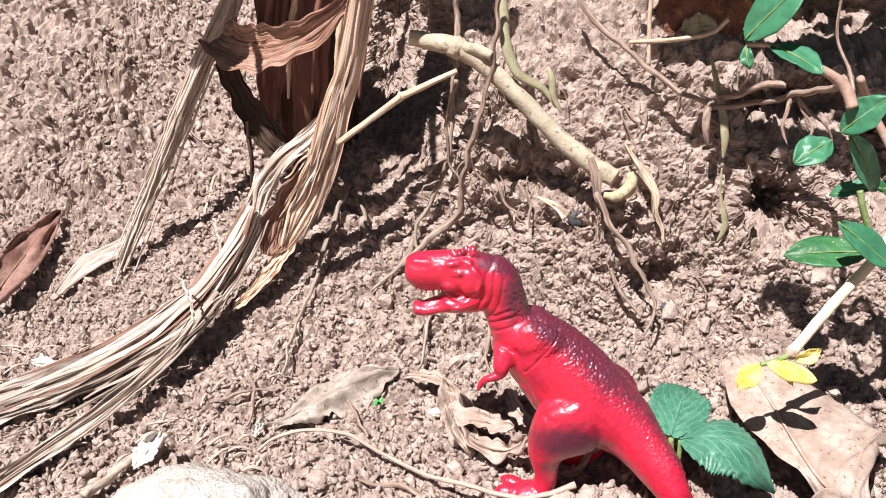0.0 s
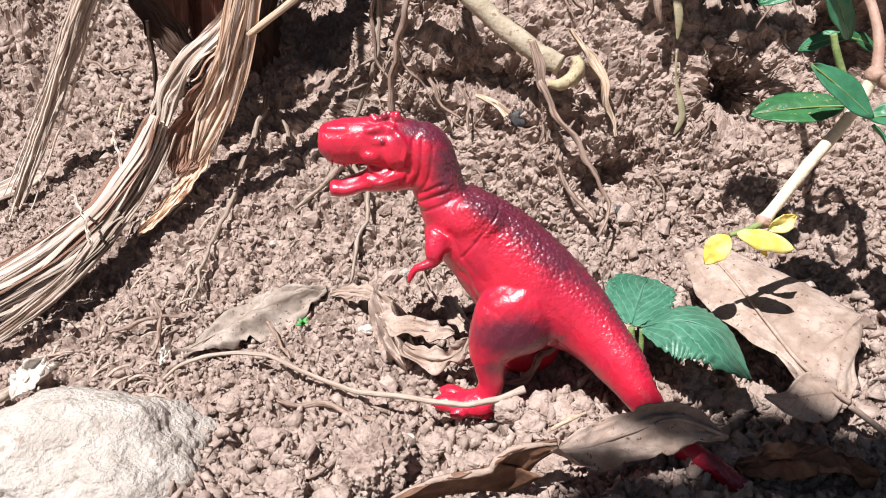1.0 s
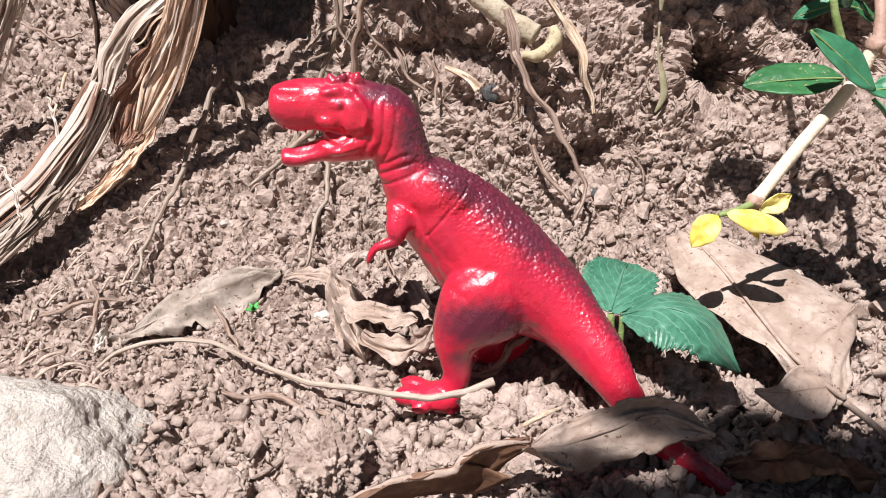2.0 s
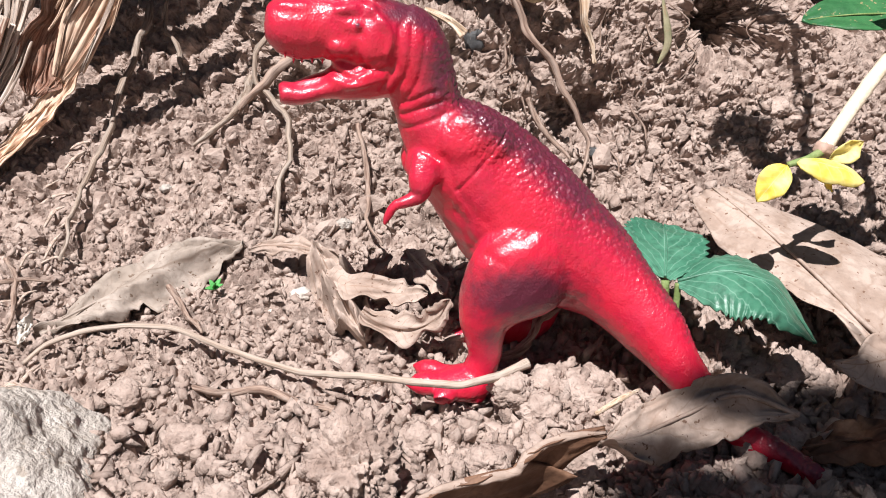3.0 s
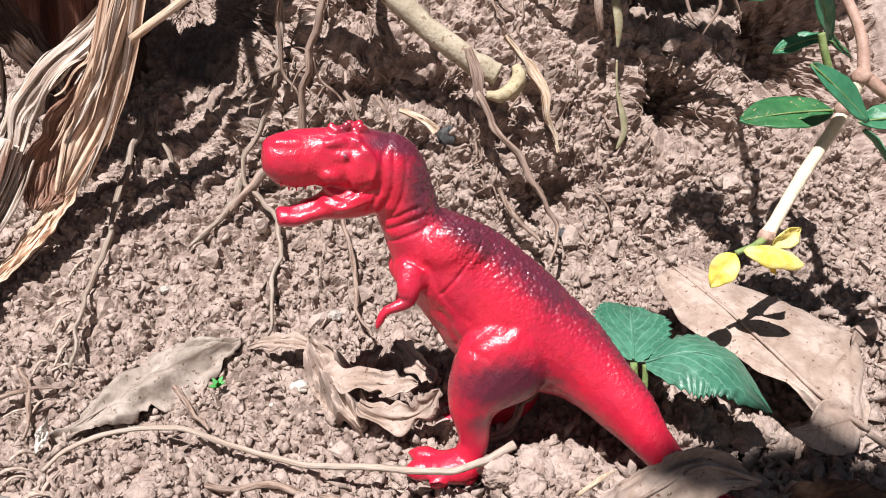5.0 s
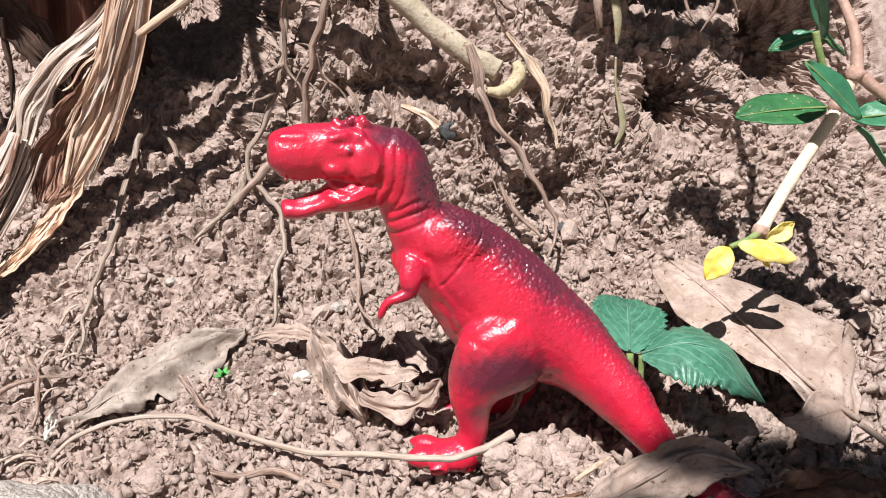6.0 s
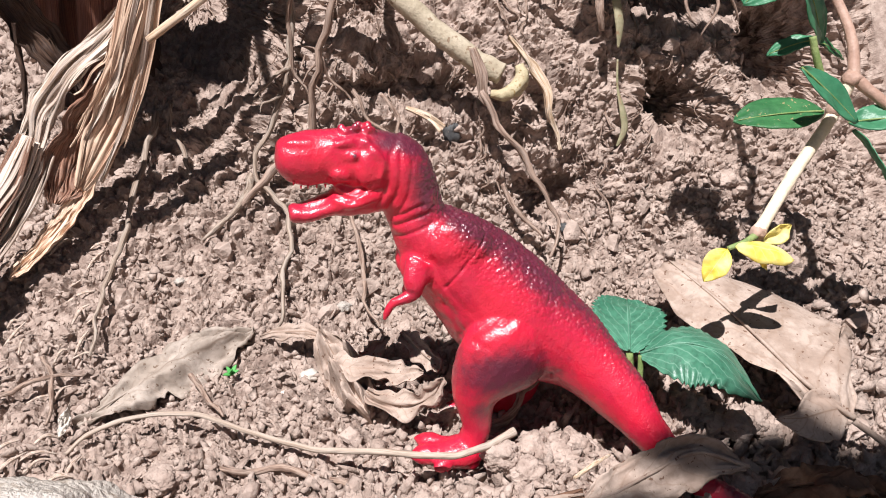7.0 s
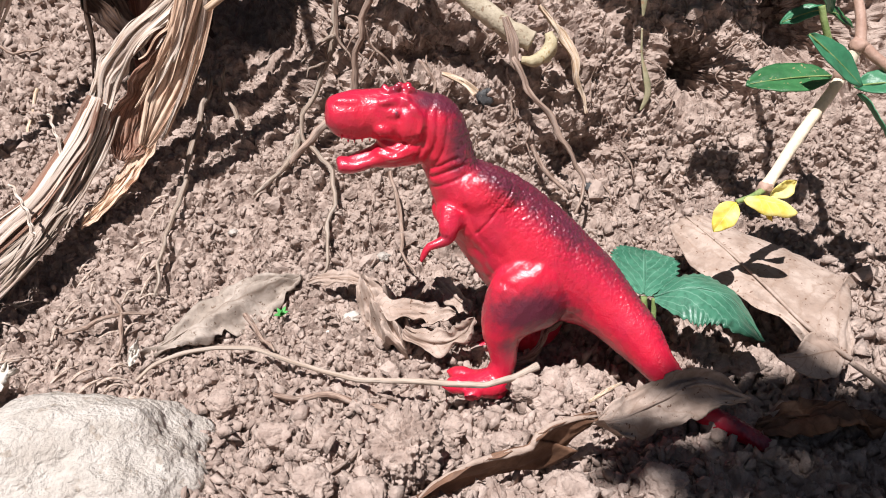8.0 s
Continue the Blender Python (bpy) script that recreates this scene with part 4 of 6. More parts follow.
stick("root", [(0.077, 0.414, 0.131), (0.077, 0.406, 0.121), (0.0865, 0.399, 0.104), (0.097, 0.393, 0.086), (0.105, 0.388, 0.073), (0.105, 0.385, 0.064), (0.098, 0.379, 0.057)], (0.0026, 0.0026, 0.0018, 0.0020, 0.0014, 0.0012, 0.0008), ROOT, "brown dry root looping below the broken branch", "root", G, (), 12)
stick("root", [(0.0855, 0.401, 0.085), (0.0915, 0.394, 0.073), (0.0985, 0.386, 0.063)], (0.0014, 0.0018, 0.0008), ROOT, "short pinkish root on the bank", "root", G, (), 13)
stick("straw_stalk", [(-0.054, 0.424, 0.143), (-0.023, 0.427, 0.165), (-0.020, 0.427, 0.167), (0.007, 0.430, 0.179)], (0.0016, 0.0017, 0.0024, 0.0017, 0.0014), STRAW, "pale dry straw stalk with a knot", "straw", "", (), 14, 0.06, 0.0002)
stick("dry_stalk", [(-0.088, 0.344, 0.013), (-0.080, 0.346, 0.018), (-0.065, 0.349, 0.021), (-0.046, 0.343, 0.023), (-0.028, 0.328, 0.0220), (-0.0091, 0.314, 0.0209), (0.0007, 0.306, 0.0236), (0.0103, 0.299, 0.0258), (0.0192, 0.291, 0.0284), (0.0268, 0.2865, 0.0289), (0.0327, 0.2855, 0.0286), (0.0375, 0.2865, 0.0287), (0.044, 0.290, 0.0281), (0.0497, 0.293, 0.0284), (0.0547, 0.294, 0.0297)],
      (0.0006, 0.0009, 0.0009, 0.0009, 0.0010, 0.0011, 0.0011, 0.0011, 0.0012, 0.0013, 0.0014), STALK, "long pale dry stem lying across the toy's foot", "dry stalk", "", (), 15, 0.14, 0.0006)
stick("dry_stalk", [(0.050, 0.318, 0.020), (0.058, 0.308, 0.028), (0.064, 0.312, 0.036), (0.078, 0.318, 0.036)], (0.0012, 0.0014, 0.0014, 0.0008), ROOT, "bent brown dry stem under the toy", "dry stalk", "", (), 16)
stick("dry_stalk", [(-0.038, 0.317, 0.016), (-0.017, 0.308, 0.017), (0.000, 0.299, 0.017), (0.006, 0.294, 0.014)], (0.0008, 0.0012, 0.0011, 0.0006), ROOT, "thin brown dry stem half buried in soil", "dry stalk", "", (), 17)
stick("dry_stalk", [(-0.155, 0.305, 0.016), (-0.145, 0.324, 0.018), (-0.132, 0.340, 0.019)], (0.0021, 0.0021, 0.0017), STALK, "pale brown dry stem on the soil", "dry stalk", "", (), 18)
stick("twig", [(-0.152, 0.545, 0.092), (-0.156, 0.530, 0.073), (-0.150, 0.515, 0.056)], (0.0016, 0.0014, 0.0008), STRAW, "pale splinter standing in the soil", "twig", "twigs", (), 19)
for k, (a, b, c) in enumerate((((-0.046, 0.366, 0.026), (-0.038, 0.352, 0.020), (-0.036, 0.346, 0.017)), ((-0.098, 0.385, 0.032), (-0.096, 0.374, 0.024), (-0.097, 0.362, 0.016)), ((-0.118, 0.375, 0.022), (-0.100, 0.378, 0.026), (-0.085, 0.380, 0.026)),
                                ((0.040, 0.436, 0.118), (0.047, 0.431, 0.106), (0.046, 0.427, 0.096)), ((0.026, 0.440, 0.122), (0.034, 0.434, 0.108), (0.042, 0.430, 0.101)), ((-0.205, 0.62, 0.115), (-0.170, 0.59, 0.108), (-0.150, 0.575, 0.112)))):
    stick("rootlet", [a, b, c], (0.0010, 0.0009, 0.0004), ROOT, "thin dry rootlet on the soil", "root", "rootlets", (), 30 + k)
tagged(mesh_object("wood_chip", ribbon([(0.050, 0.430, 0.113), (0.058, 0.426, 0.110), (0.0645, 0.421, 0.105)], (0.0015, 0.0034, 0.0042), (0, -0.8, 0.6), 3, 5, 0.0006, 0.3, 8, 20), STRAW), "pale splintered wood chip stuck in the bank", "wood chip")
tagged(mesh_object("dry_husk", ribbon([(0.092, 0.417, 0.144), (0.097, 0.411, 0.137), (0.1015, 0.409, 0.131), (0.106, 0.406, 0.122), (0.107, 0.404, 0.113), (0.1105, 0.404, 0.105), (0.1115, 0.402, 0.097)], (0.001, 0.0042, 0.005, 0.0026, 0.0034, 0.003, 0.0005), (0.3, -0.9, 0.4), 7, 5, 0.0012, 0.4, 10, 60, 0.6), STRAW), "dry pale torn husk hanging on the bank", "husk")

# ---- the broken branch ----
branch = thing("broken_branch", (0.009, 0.434, 0.190), "greenish-grey cut branch with a yellow broken end", "branch")
part("stem", tube([(-0.017, 0.441, 0.194), (-0.010, 0.440, 0.193), (0.009, 0.434, 0.189), (0.033, 0.427, 0.172), (0.051, 0.421, 0.154), (0.072, 0.413, 0.137), (0.080, 0.411, 0.132), (0.086, 0.408, 0.129)],
                  (0.0040, 0.0042, 0.0050, 0.0045, 0.0046, 0.0048, 0.0050, 0.0044), 18, 0.07, 21, 70, jitter=0.0005), BRANCH, branch)
part("stub", tube([(0.004, 0.436, 0.190), (0.016, 0.428, 0.190), (0.024, 0.424, 0.187)], (0.0036, 0.0028, 0.0024), 12, 0.10, 22, 24), BRANCH, branch)
part("knot", lump((0.007, 0.434, 0.190), (0.0058, 0.0056, 0.0056), 22, 3, 0.25), BRANCH, branch)
part("broken_end", tube([(0.0925, 0.405, 0.133), (0.0935, 0.4035, 0.1285), (0.0905, 0.4025, 0.1235), (0.0855, 0.4025, 0.1213), (0.0800, 0.404, 0.1215)], (0.0020, 0.0032, 0.0030, 0.0027, 0.0016), 14, 0.22, 23, 40), CUT, branch, "yellow-green splintered end")
part("bark_flap", ribbon([(0.073, 0.408, 0.140), (0.0755, 0.404, 0.130), (0.077, 0.404, 0.121), (0.080, 0.404, 0.117)], (0.003, 0.005, 0.004, 0.0015), (0, -1, 0.3), 8, 6, 0.0008, 0.5, 8, 24), ROOT, branch)


# ---- the dry sheaths of the old plant ----
def sheath(name, label, strips, strands, group="dry plant sheaths"):
    """strips: (points, widths, normal, material, seed, cup); strands: (points, radius, count, spread, material)."""
    ob = thing(name, strips[0][0][-1], label, "dry plant sheath", group)
    for pts, widths, nrm, m, seed, cup in strips:
        part("strip", ribbon(pts, widths, nrm, seed, 20, 0.0020, 0.7 * cup, 44, 110, 0.35), m, ob)
    rnd = random.Random(len(label))
    for pts, radius, count, spread, m in strands:
        for k in range(count):
            off = Vector((rnd.uniform(-1, 1), rnd.uniform(-1, 0.4), rnd.uniform(-1, 1))) * spread
            fray = Vector((rnd.uniform(-1, 1), rnd.uniform(-1, 0.3), rnd.uniform(-1, 1))) * spread * 1.3
            cut = rnd.uniform(0.75, 1)
            p = resample(pts, 12)
            p = [Vector(v) + off + fray * (i / 11) ** 2 for i, v in enumerate(p)][: max(5, int(12 * cut))]
            part("strand", tube(p, (radius, radius * rnd.uniform(0.8, 1.3), radius * 0.4), 6, 0.2, k, 30, jitter=0.001), m, ob)
    return ob


S_CREAM = [(-0.030, 0.412, 0.265), (-0.040, 0.419, 0.225), (-0.050, 0.425, 0.182), (-0.056, 0.427, 0.1643), (-0.0643, 0.430, 0.1391), (-0.0712, 0.432, 0.1239), (-0.079, 0.433, 0.1106), (-0.0887, 0.433, 0.0955)]
S_TAN = [(-0.026, 0.414, 0.265), (-0.036, 0.421, 0.225), (-0.046, 0.428, 0.182), (-0.0521, 0.430, 0.1644), (-0.0597, 0.433, 0.1389), (-0.0665, 0.435, 0.1212), (-0.0745, 0.435, 0.1056), (-0.0858, 0.433, 0.0840)]
S_SHADE = [(-0.0665, 0.438, 0.1330), (-0.0760, 0.442, 0.1180), (-0.0840, 0.444, 0.1070), (-0.0910, 0.444, 0.0940), (-0.0955, 0.442, 0.0820), (-0.0980, 0.440, 0.0760)]
S_GREY = [(-0.050, 0.428, 0.172), (-0.0596, 0.432, 0.156), (-0.0693, 0.436, 0.1452), (-0.0814, 0.440, 0.1342), (-0.0926, 0.444, 0.1229), (-0.0995, 0.446, 0.1127), (-0.1038, 0.444, 0.1005), (-0.110, 0.440, 0.0876), (-0.1162, 0.432, 0.0759), (-0.127, 0.421, 0.060), (-0.150, 0.412, 0.040), (-0.185, 0.395, 0.025), (-0.225, 0.375, 0.017), (-0.27, 0.36, 0.012)]
S_SPLIT = [(-0.055, 0.430, 0.160), (-0.064, 0.434, 0.1453), (-0.075, 0.437, 0.1332), (-0.0882, 0.440, 0.1174)]


def splinters(ob, pts, across, count, width, nrm, materials, seed, ragged):
    """Flat torn slips side by side along pts, over a width across, with uneven ends."""
    rnd = random.Random(seed)
    n0 = Vector(nrm).normalized()
    p = [Vector(v) for v in resample(pts, 24)]
    for k in range(count):
        v = (k + 0.5) / count * 2 - 1
        end = int(24 * (1 - ragged * rnd.random()))
        lift = rnd.uniform(-0.0012, 0.0012)
        drift = rnd.uniform(-0.15, 0.15)
        q = []
        for i in range(end):
            d = (p[min(i + 1, 23)] - p[max(i - 1, 0)]).normalized()
            s = d.cross((n0 - d * n0.dot(d)).normalized())
            u = i / 23
            wob = 0.0022 * noise.noise(Vector((i * 0.33, seed + k * 1.7, 0)))
            q.append(p[i] + n0 * wob + s * (0.8 * wob + (v + drift * u) * across / 2 * (0.5 + 0.9 * u)) + n0 * (lift + 0.002 * (1 - v * v)))
        w = width * rnd.uniform(0.6, 1.3)
        part("slip", ribbon(q, (0.8 * w, w, w, 0.8 * w, 0.12 * w), n0 + Vector((rnd.uniform(-0.3, 0.3), 0, rnd.uniform(-0.2, 0.2))), seed + k, 4, 0.0003, rnd.uniform(-0.2, 0.25), 6, 40, 0.3, 0.0004), materials[k % len(materials)], ob)


LOW_BUNDLE = [(-0.104, 0.444, 0.1000), (-0.112, 0.438, 0.0840), (-0.124, 0.428, 0.0680), (-0.138, 0.418, 0.0540), (-0.156, 0.408, 0.0420), (-0.180, 0.396, 0.0310), (-0.205, 0.384, 0.0235), (-0.235, 0.370, 0.0180), (-0.28, 0.352, 0.0130)]
LOW_STRAP = [(-0.099, 0.445, 0.0980), (-0.110, 0.434, 0.0760), (-0.122, 0.420, 0.0590), (-0.135, 0.404, 0.0440), (-0.150, 0.386, 0.0320), (-0.168, 0.362, 0.0230), (-0.184, 0.336, 0.0185), (-0.200, 0.308, 0.0150), (-0.215, 0.285, 0.0110)]
FRAYED = [(-0.080, 0.446, 0.0900), (-0.088, 0.443, 0.0780), (-0.098, 0.436, 0.0660), (-0.109, 0.428, 0.0555), (-0.116, 0.424, 0.0500)]
old = sheath("dry_sheath", "long cream and tan fibrous dry sheath leaning down the slope",
             # fold between the pale strips: its darker rusty brown includes the pocket's shade
             [(S_SHADE, (0.006, 0.013, 0.017, 0.018, 0.015, 0.004), (0.3, -0.8, 0.2), FIBRE_RUST, 5, 0.5),
              (S_GREY[:9], (0.003, 0.006, 0.009, 0.011, 0.012, 0.012, 0.011, 0.012, 0.013), (0.1, -0.85, 0.5), FIBRE_PALE, 7, 0.7),
              (LOW_BUNDLE, (0.009, 0.012, 0.014, 0.017, 0.020, 0.022, 0.021, 0.019, 0.016), (0.05, -0.75, 0.65), FIBRE_GREY, 8, 0.5),
              (LOW_STRAP, (0.006, 0.007, 0.008, 0.008, 0.0085, 0.009, 0.0085, 0.008, 0.006), (0.3, -0.7, 0.6), FIBRE, 9, 0.8),
              (FRAYED, (0.003, 0.007, 0.008, 0.006, 0.001), (0.2, -0.7, 0.7), FIBRE_TAN, 12, 0.6)],
             [(LOW_STRAP, 0.0006, 4, 0.004, FIBRE_GREY)])
part("strip", ribbon([Vector(p) + Vector((0, -0.003, 0)) for p in S_TAN], (0.010, 0.011, 0.012, 0.013, 0.016, 0.017, 0.015, 0.006), (0.35, -0.85, 0.4), 13, 26, 0.0018, 0.25, 44, 110, 0.3), FIBRE_TAN, old)
splinters(old, [Vector(p) + Vector((0, -0.004, 0)) for p in S_TAN], 0.0160, 8, 0.0022, (0.35, -0.85, 0.4), (FIBRE_TAN, FIBRE_TAN, FIBRE), 210, 0.22)
splinters(old, S_CREAM, 0.0060, 2, 0.0035, (0.1, -0.9, 0.4), (FIBRE_PALE, FIBRE_TAN), 230, 0.08)
splinters(old, S_GREY[:11], 0.0110, 5, 0.0026, (0.1, -0.85, 0.5), (FIBRE_PALE, FIBRE, FIBRE_GREY), 250, 0.40)
splinters(old, [Vector(p) + Vector((0, -0.003, 0.003)) for p in LOW_BUNDLE], 0.015, 7, 0.0026, (0.05, -0.75, 0.65), (FIBRE_PALE, FIBRE_RUST, FIBRE, FIBRE_GREY, FIBRE_PALE), 270, 0.6)
splinters(old, [Vector(p) + Vector((0.004, -0.010, -0.006)) for p in LOW_BUNDLE[2:]], 0.016, 5, 0.0018, (0.05, -0.7, 0.7), (ROOT_GREY, FIBRE_GREY), 280, 0.5)
for pts in ([(-0.1241, 0.435, 0.0992), (-0.1215, 0.432, 0.089), (-0.1183, 0.428, 0.074)], [(-0.1379, 0.410, 0.0751), (-0.1307, 0.402, 0.0655), (-0.1296, 0.400, 0.0540)]):
    splinters(old, pts[::-1], 0.0010, 1, 0.0017, (0.1, -0.9, 0.4), (FIBRE_PALE,), 310, 0.0)
splinters(old, S_SPLIT, 0.0085, 4, 0.0014, (0.1, -0.85, 0.5), (FIBRE_PALE, FIBRE_TAN), 290, 0.35)
B_TOP = [(-0.116, 0.492, 0.235), (-0.120, 0.494, 0.209), (-0.136, 0.498, 0.181), (-0.157, 0.500, 0.141), (-0.174, 0.503, 0.106), (-0.190, 0.504, 0.075), (-0.204, 0.500, 0.045), (-0.209, 0.497, 0.034)]
sheath("dry_sheath", "narrow pale grey torn sheath leaning on the soil",
       [(B_TOP, (0.009, 0.011, 0.011, 0.010, 0.009, 0.008, 0.006, 0.002), (0.1, -0.9, 0.4), FIBRE_PALE, 14, 0.4)],
       [(B_TOP[2:], 0.0008, 6, 0.006, FIBRE_PALE), (B_TOP[:6], 0.0009, 5, 0.007, FIBRE)])
sheath("dry_sheath", "curled rusty brown dry sheath bent across the plant base",
       [([(-0.038, 0.425, 0.222), (-0.052, 0.428, 0.208), (-0.075, 0.436, 0.194), (-0.098, 0.446, 0.188), (-0.116, 0.455, 0.192), (-0.122, 0.462, 0.196)], (0.006, 0.010, 0.018, 0.024, 0.026, 0.018), (0.1, -1, 0.35), FIBRE_RUST, 17, 0.8)], [])
sheath("dry_sheath", "dark brown drooping sheath in the shade",
       [([(-0.118, 0.462, 0.180), (-0.108, 0.458, 0.158), (-0.098, 0.458, 0.142), (-0.090, 0.460, 0.128), (-0.086, 0.464, 0.118)], (0.010, 0.014, 0.017, 0.013, 0.004), (0.4, -0.9, 0.3), FIBRE_DARK, 19, 0.6)],
       [([(-0.105, 0.455, 0.150), (-0.104, 0.455, 0.125), (-0.106, 0.458, 0.100)], 0.0010, 2, 0.003, FIBRE_DARK)])

base = thing("plant_base", (-0.078, 0.52, 0.09), "reddish-brown rotting base of a cut plant", "plant stump")
# core and sheaths run on above the view, added height that shades the hollow
part("core", tube([(-0.086, 0.560, 0.070), (-0.082, 0.545, 0.130), (-0.078, 0.530, 0.20), (-0.072, 0.510, 0.28), (-0.066, 0.490, 0.40)], (0.030, 0.027, 0.026, 0.028, 0.026), 28, 0.16, 33, 60), FIBRE_DARK, base)
for k, (x, y, w, m, low) in enumerate(((-0.098, 0.486, 0.018, SHEATH_RED, 0.125), (-0.076, 0.480, 0.022, SHEATH_RED, 0.112), (-0.056, 0.488, 0.016, FIBRE_DARK, 0.130), (-0.088, 0.500, 0.020, SHEATH_RED, 0.100))):
    part("leaf_sheath", ribbon([(x + 0.012, y - 0.004, 0.330), (x + 0.008, y, 0.250), (x + 0.004, y, 0.205), (x, y, 0.175), (x - 0.002, y + 0.006, low + 0.025), (x - 0.004, y + 0.014, low)], (0.9 * w, w, w, w, 0.7 * w, 0.05 * w), (0.1, -1, 0.2), 40 + k, 8, 0.003, 0.5, 14, 60, 0.5), m, base)
for k in range(5):
    x = -0.098 + 0.013 * k
    part("strand", tube([(x + 0.012, 0.462, 0.230), (x + 0.004, 0.460, 0.195), (x, 0.464, 0.165 - 0.006 * (k % 3))], (0.0016, 0.0018, 0.0006), 6, 0.2, 50 + k, 24), FIBRE_TAN if k % 2 else SHEATH_RED, base)
stump = thing("rotten_stump", (0.140, 0.480, 0.175), "reddish rotten stem stump with yellow flesh", "plant stump")
part("core", lump((0.141, 0.486, 0.195), (0.023, 0.020, 0.040), 35, 5, 0.35, 2.2, 0.12), STUMP, stump)
part("flesh", lump((0.138, 0.467, 0.193), (0.010, 0.004, 0.010), 36, 4, 0.4, 2.0, 0.1), CUT, stump, "yellow-orange rotting flesh")
stick("straw_stalk", [(0.095, 0.440, 0.192), (0.118, 0.442, 0.193), (0.138, 0.446, 0.196), (0.146, 0.446, 0.203)], (0.0010, 0.0013, 0.0012, 0.0012), STRAW, "thin pale straw against the stump", "straw", "", (), 61, 0.05, 0.0002)
stick("straw_stalk", [(0.106, 0.440, 0.180), (0.105, 0.442, 0.200), (0.105, 0.444, 0.225)], (0.0010, 0.0011, 0.0010), STRAW, "upright pale straw in the bank", "straw", "", (), 62, 0.05, 0.0002)
stick("root", [(0.066, 0.466, 0.220), (0.071, 0.460, 0.211), (0.092, 0.445, 0.190), (0.113, 0.430, 0.172), (0.131, 0.418, 0.164)], (0.0020, 0.0022, 0.0024, 0.0024, 0.0018), ROOT, "long reddish root crossing the top of the bank", "root", G, (), 63, 0.12)
stick("creeper_runner", [(0.128, 0.418, 0.161), (0.140, 0.411, 0.166), (0.153, 0.404, 0.168), (0.164, 0.396, 0.173), (0.170, 0.370, 0.180), (0.162, 0.340, 0.188), (0.150, 0.318, 0.190)], (0.0012, 0.0014, 0.0015, 0.0016, 0.0016, 0.0016, 0.0018), ROOT,
      "pinkish creeping plant stem rooted in the bank", "plant stem", "", [([(0.135, 0.412, 0.168), (0.148, 0.403, 0.175), (0.160, 0.396, 0.176)], (0.0016, 0.0020, 0.0016)), ([(0.130, 0.412, 0.163), (0.130, 0.408, 0.154), (0.1305, 0.408, 0.147)], (0.0022, 0.0020, 0.0012)),
       ([(0.164, 0.396, 0.172), (0.160, 0.392, 0.160), (0.163, 0.390, 0.150)], (0.0012, 0.0009, 0.0003)), ([(0.166, 0.394, 0.172), (0.170, 0.388, 0.158), (0.166, 0.388, 0.146)], (0.0010, 0.0008, 0.0003)),
       ([(0.166, 0.394, 0.172), (0.176, 0.388, 0.162), (0.182, 0.388, 0.152)], (0.0010, 0.0008, 0.0003))], 64, 0.10)

def bank_point(x, z):
    """The point of the bank's crumbled face at (x, z)."""
    col = SURF[int(np.argmin(np.abs(GX - x)))]
    i = int(np.argmax((col[:, 2] >= z) & (col[:, 1] > 0.3)))
    return Vector(col[i])


def rootlets():
    """Fine hair roots hanging from the bank."""
    rnd = random.Random(77)
    bm = bmesh.new()
    for x0, x1, z0, z1, count in ((-0.03, 0.05, 0.10, 0.19, 60), (0.135, 0.22, 0.11, 0.19, 55), (0.05, 0.13, 0.07, 0.17, 35)):
        for k in range(count):
            x, z = rnd.uniform(x0, x1), rnd.uniform(z0, z1)
            pts = []
            for step in range(rnd.randint(4, 6)):
                p = bank_point(x, z) + Vector((0, -rnd.uniform(0.001, 0.004), 0))
                if pts and (p - pts[-1]).length > 0.02:
                    break
                pts.append(p)
                x += rnd.uniform(-0.004, 0.004)
                z -= rnd.uniform(0.002, 0.006)
            if len(pts) > 2:
                r = rnd.uniform(0.0002, 0.0006)
                tube(pts, (r, r, r * 0.4), 5, 0.2, k, 3 * len(pts), bm)
    tagged(mesh_object("fine_rootlets", bm, ROOT), "fine dry hair roots hanging from the bank", "roots", kind="stuff")


rootlets()

# ---- shoots and sprouts ----
def shoot(pts, radii, label, m, flat=0.5):
    return tagged(mesh_object("shoot", tube(pts, radii, 10, 0.06, 3, 40, flat=flat), m), label, "shoot", "shoots in the bank")


shoot([(0.131, 0.420, 0.188), (0.133, 0.418, 0.180), (0.137, 0.414, 0.164), (0.139, 0.410, 0.150), (0.139, 0.409, 0.139)], (0.0004, 0.0014, 0.0022, 0.0023, 0.0005), "pale green pointed shoot growing on the bank", SHOOT)
shoot([(0.139, 0.409, 0.134), (0.139, 0.407, 0.122), (0.1415, 0.405, 0.111), (0.142, 0.404, 0.104), (0.139, 0.404, 0.097)], (0.0005, 0.0006, 0.0019, 0.0017, 0.0004), "thin withered grey-green shoot against soil", SHOOT)
shoot([(0.029, 0.438, 0.225), (0.030, 0.432, 0.205), (0.031, 0.428, 0.194), (0.037, 0.424, 0.179), (0.050, 0.423, 0.171), (0.057, 0.421, 0.162)], (0.0020, 0.0028, 0.0030, 0.0028, 0.0020, 0.0008), "bent yellow-green shoot above the branch", SHOOT, 0.7)
shoot([(0.052, 0.424, 0.182), (0.054, 0.421, 0.176), (0.055, 0.420, 0.168), (0.059, 0.419, 0.160)], (0.0008, 0.0022, 0.0018, 0.0008), "small curled grey-green shoot", SHOOT, 0.7)
sprout = thing("sprout", (-0.032, 0.365, 0.024), "tiny bright green seedling in the soil", "seedling")
